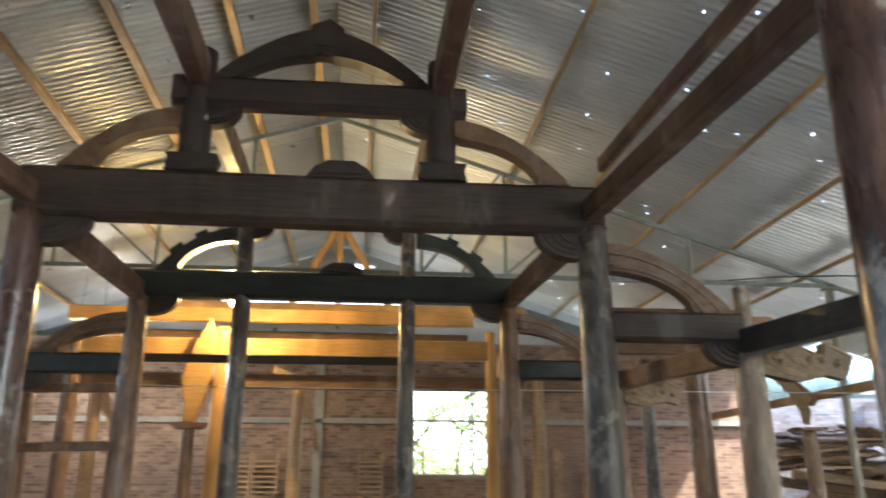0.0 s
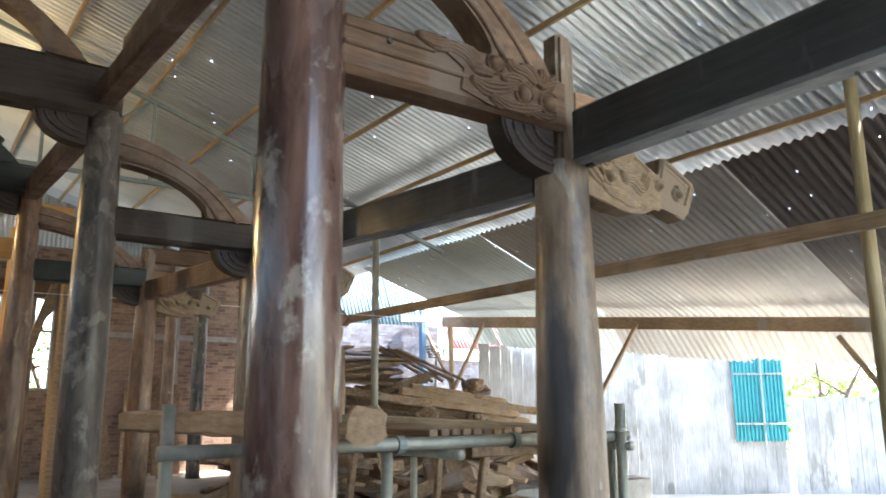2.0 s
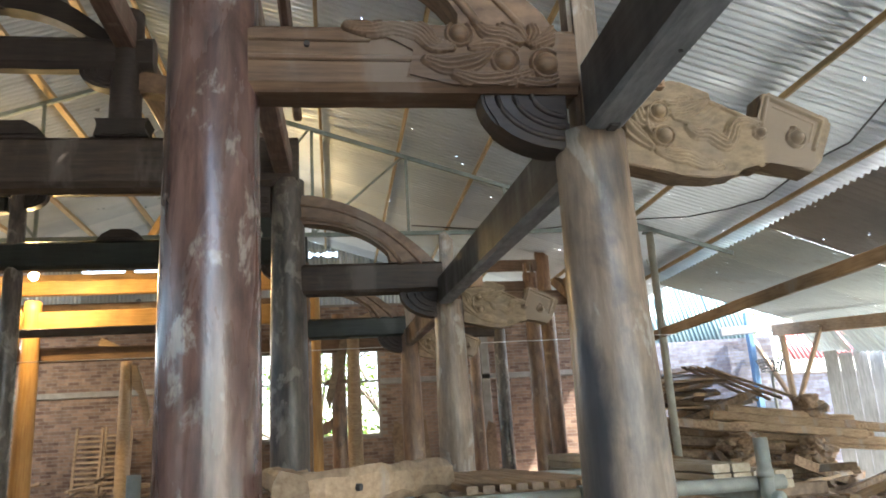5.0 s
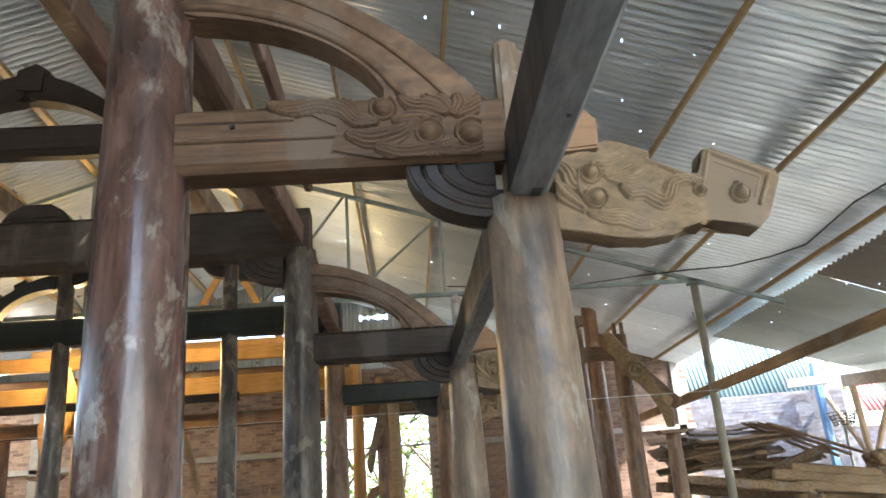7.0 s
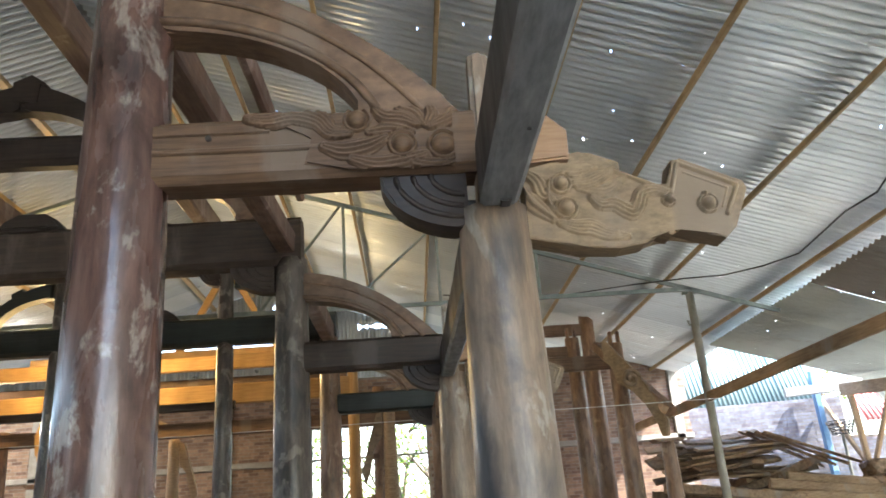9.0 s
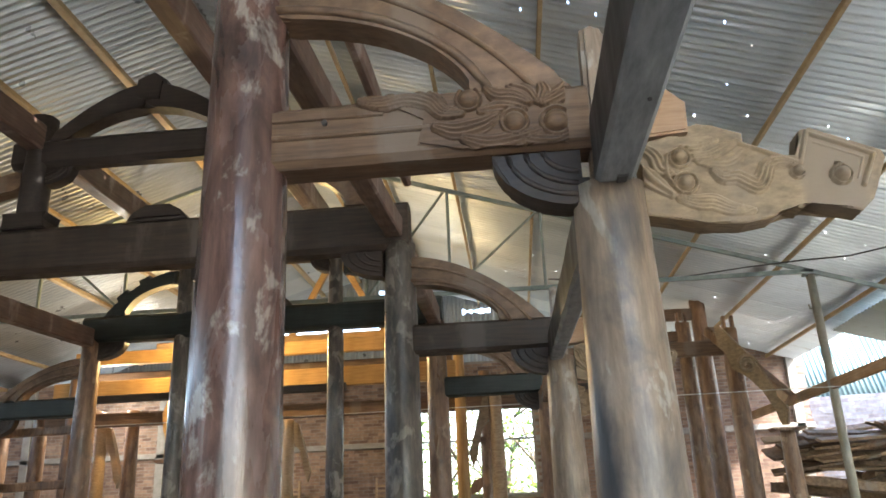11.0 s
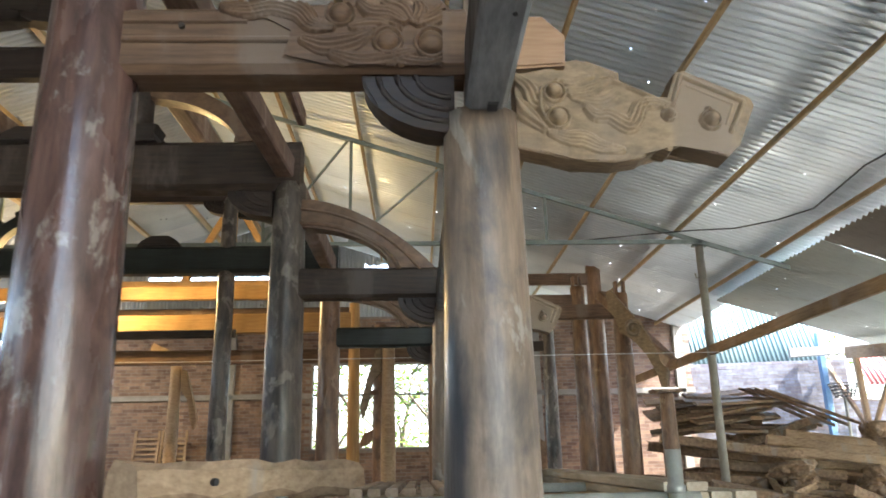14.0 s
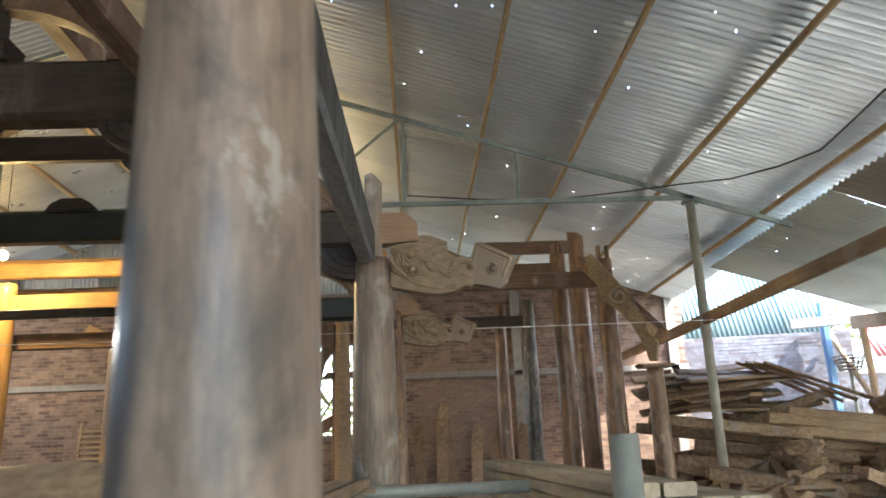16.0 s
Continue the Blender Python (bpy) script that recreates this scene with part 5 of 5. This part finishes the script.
# ---- outside ----
def board_wall(name, p, q, h, n, mat, label):
    p, q = Vector(p), Vector(q)
    t = thing(name, p, label, "shed")
    for i in range(n):
        a, b = p.lerp(q, i / n), p.lerp(q, (i + 0.97) / n)
        o = part("board", beam_bm(a.lerp(b, 0.5), a.lerp(b, 0.5) + Vector((0, 0, h + random.uniform(-0.05, 0.05))), (b - a).length, 0.03, 0.004, off=p), M[mat], t)
        me = o.data
        ang = math.atan2((q - p).y, (q - p).x)
        o.data.transform(Matrix.Translation(a.lerp(b, 0.5) - p) @ Matrix.Rotation(ang, 4, "Z") @ Matrix.Translation(p - a.lerp(b, 0.5)))
    return t


board_wall("white_shed", (14.0, 16.6, YARD), (20.55, 11.75, YARD), 3.95, 27, "plaster", "whitewashed board wall of a shed across the yard")
door = thing("door_1", (19.40, 12.42, 0.45), "teal painted metal shutter in the white shed", "door", kind="structure")
for i in range(14):
    part("rib", beam_bm((0.08 * i, -0.06 * i, 0), (0.08 * i, -0.06 * i, 2.3), 0.1, 0.05, 0.012), M["teal"], door)
part("panel", beam_bm((0.0, 0.02, 1.15), (1.04, -0.76, 1.15), 0.03, 2.3, 0.005), M["teal"], door)
for z in (0.45, 1.75):
    part("bar", beam_bm((-0.1, -0.05, z), (1.15, -0.98, z), 0.03, 0.05), M["plaster"], door)
part("bar", beam_bm((0.5, -0.5, -0.3), (0.5, -0.5, 2.3), 0.04, 0.04), M["plaster"], door)
board_wall("white_shed", (20.6, 11.6, YARD), (24.5, 8.6, YARD), 2.5, 14, "plaster", "low whitewashed board wall across the yard")
wr2 = brick_wall("wall_yard", (13.6, 18.4, YARD), (19, 18.9, YARD), 3.65, [], "pale brick yard wall beside the shed", "brick_pale")
sr = corrugated((13.8, 18.2, 3.85), (6, 0, 0.0), (0, -0.55, -0.75), 0.12, 0.02, 1.0, 0.03, 1, M["sheet_red"], "red_roof")
tagged(sr, "faded red corrugated sheet roof edge over the yard wall", "roof", kind="structure")
sp = corrugated((9.95, 19.3, 5.35), (3.2, -0.3, 0.0), (0, -0.75, -1.65), 0.11, 0.02, 0.9, 0.03, 1, M["sheet_pale"], "pale_sheet")
tagged(sp, "pale teal corrugated sheet above the brick wall", "roof sheet", kind="structure")
tagged(part("blue_post", beam_bm((12.72, 17.4, 0), (12.68, 17.4, 4.2), 0.14, 0.14), M["blue"]), "blue painted steel post at the wall corner", "post")
wl = part("lintel", beam_bm((11.9, 17.3, 3.72), (14.6, 16.9, 3.82), 0.12, 0.2, 0.01), M["plaster"])
tagged(wl, "white-washed timber lintel across the wall corner", "lintel", kind="structure")
bk = thing("basket_pole", (12.85, 16.98, 0), "thin steel pipe carrying a dark wire basket", "basket")
part("pipe", pipe_bm([(0, 0, 0), (0, 0, 2.7)], 0.035, 10), M["pipe"], bk)
for k in range(5):
    r = 0.2 + 0.025 * k
    ring = [(r * math.cos(a * math.pi / 9), r * math.sin(a * math.pi / 9), 2.7 + 0.07 * k) for a in range(19)]
    part("hoop", pipe_bm(ring, 0.012, 6), M["wire"], bk)
for a in range(14):
    c, s = math.cos(a * math.pi / 7), math.sin(a * math.pi / 7)
    part("wire", pipe_bm([(0.2 * c, 0.2 * s, 2.7), (0.3 * c, 0.3 * s, 2.98)], 0.009, 5), M["wire"], bk)


def tree(x, y, h, seed, spread=1.6, leaves=900, low=1.2):
    rnd = random.Random(seed)
    t = thing("tree", (x, y, YARD), "slender leafy green tree behind the workshop", "tree", "trees behind the wall")
    bm = bmesh.new()
    tips = []
    pts = [(0.12 * rnd.uniform(-1, 1) * i, 0.12 * rnd.uniform(-1, 1) * i, h * 0.8 * i / 5) for i in range(6)]
    pipe_bm(pts, 0.1, 8, bm, radii=[0.11, 0.09, 0.075, 0.06, 0.045, 0.02])
    for i in range(11):
        k = rnd.randrange(1, 6)
        a = rnd.uniform(0, 6.28)
        b = Vector(pts[k])
        e = b + Vector((math.cos(a) * spread * rnd.uniform(0.5, 1), math.sin(a) * spread * rnd.uniform(0.5, 1), rnd.uniform(0.4, 1.4)))
        m = b.lerp(e, 0.5) + Vector((0, 0, 0.15))
        pipe_bm([b, m, e], 0.03, 6, bm, radii=[0.045, 0.03, 0.01])
        tips += [m, e, b.lerp(e, 0.75)]
    part("trunk", bm, M["bark"], t, smooth=True)
    lv, lf = [], []
    for i in range(leaves):
        c = rnd.choice(tips)
        p = Vector((c.x + rnd.gauss(0, 0.42), c.y + rnd.gauss(0, 0.42), max(low * 0.6, c.z + rnd.gauss(0, 0.38))))
        u = Vector((rnd.uniform(-1, 1), rnd.uniform(-1, 1), rnd.uniform(-0.7, 0.3))).normalized()
        w = u.cross(Vector((rnd.uniform(-1, 1), rnd.uniform(-1, 1), 1))).normalized()
        L, W = rnd.uniform(0.10, 0.19), rnd.uniform(0.035, 0.06)
        k = len(lv)
        n = u.cross(w) * 0.015
        lv += [tuple(p), tuple(p + u * L * 0.5 + w * W + n), tuple(p + u * L), tuple(p + u * L * 0.5 - w * W + n)]
        lf.append((k, k + 1, k + 2, k + 3))
    me = bpy.data.meshes.new("crown")
    me.from_pydata(lv, [], lf)
    me.materials.append(M["leaf"])
    cr = new("crown", me)
    cr.parent = t
    return t


for i, (x, y, h) in enumerate(((1.3, 22.6, 4.6), (2.9, 23.4, 5.2), (3.9, 22.4, 4.3), (0.2, 23.5, 5.6), (5.6, 23.0, 5.4), (-2.5, 24.0, 5.8), (-5.5, 24.5, 5.8), (8.4, 23.5, 5.6), (10.6, 20.2, 4.9), (11.6, 22.0, 5.4), (23.5, 11.5, 4.2), (26.5, 9.0, 5.0), (25.0, 13.5, 4.5), (2.0, 26.0, 6.0), (16.0, 24.0, 6.5), (20.0, 20.0, 6.0), (29.0, 5.0, 5.5))):
    tree(x, y, h + 1.1, 40 + i)
# low hedge far out that closes the view
hv, hf = [], []
for i in range(15000):
    f = random.random()
    a = radians(-70 + 230 * f)
    r = random.uniform(34, 40)
    p = Vector((r * math.sin(a + 0.6), 6 + r * math.cos(a + 0.6), YARD + 0.2 + 4.6 * random.random() * (0.75 + 0.3 * noise.noise((f * 30, 0, 0)))))
    u = Vector((random.uniform(-1, 1), random.uniform(-1, 1), random.uniform(-1, 1))).normalized()
    w = u.cross(Vector((0.3, 0.2, 1))).normalized()
    s = random.uniform(0.25, 0.5)
    k = len(hv)
    hv += [tuple(p), tuple(p + u * s * 0.5 + w * s * 0.3), tuple(p + u * s), tuple(p + u * s * 0.5 - w * s * 0.3)]
    hf.append((k, k + 1, k + 2, k + 3))
me = bpy.data.meshes.new("far_bushes")
me.from_pydata(hv, [], hf)
me.materials.append(M["leaf"])
tagged(new("far_bushes", me), "far belt of green bushes round the yard", "bushes", kind="stuff")

# ---- brick walls ----
wall_back = brick_wall("wall_back", (-11, 18.2, 0), (9.9, 18.2, 0), 4.85, [(12.0, 14.65, 1.78, 3.72)], "red brick back wall with an open window gap", near=(14.9, 17.4, 1.3, 3.2))
wall_right = brick_wall("wall_right", (9.9, 18.2, 0), (13.3, 17.6, 0), 3.6, [], "pale limewashed brick wall beyond the wood pile", "brick_pale")
wall_left = brick_wall("wall_left", (-10.4, -6, 0), (-10.4, 18.1, 0), 4.0, [], "red brick side wall of the workshop")
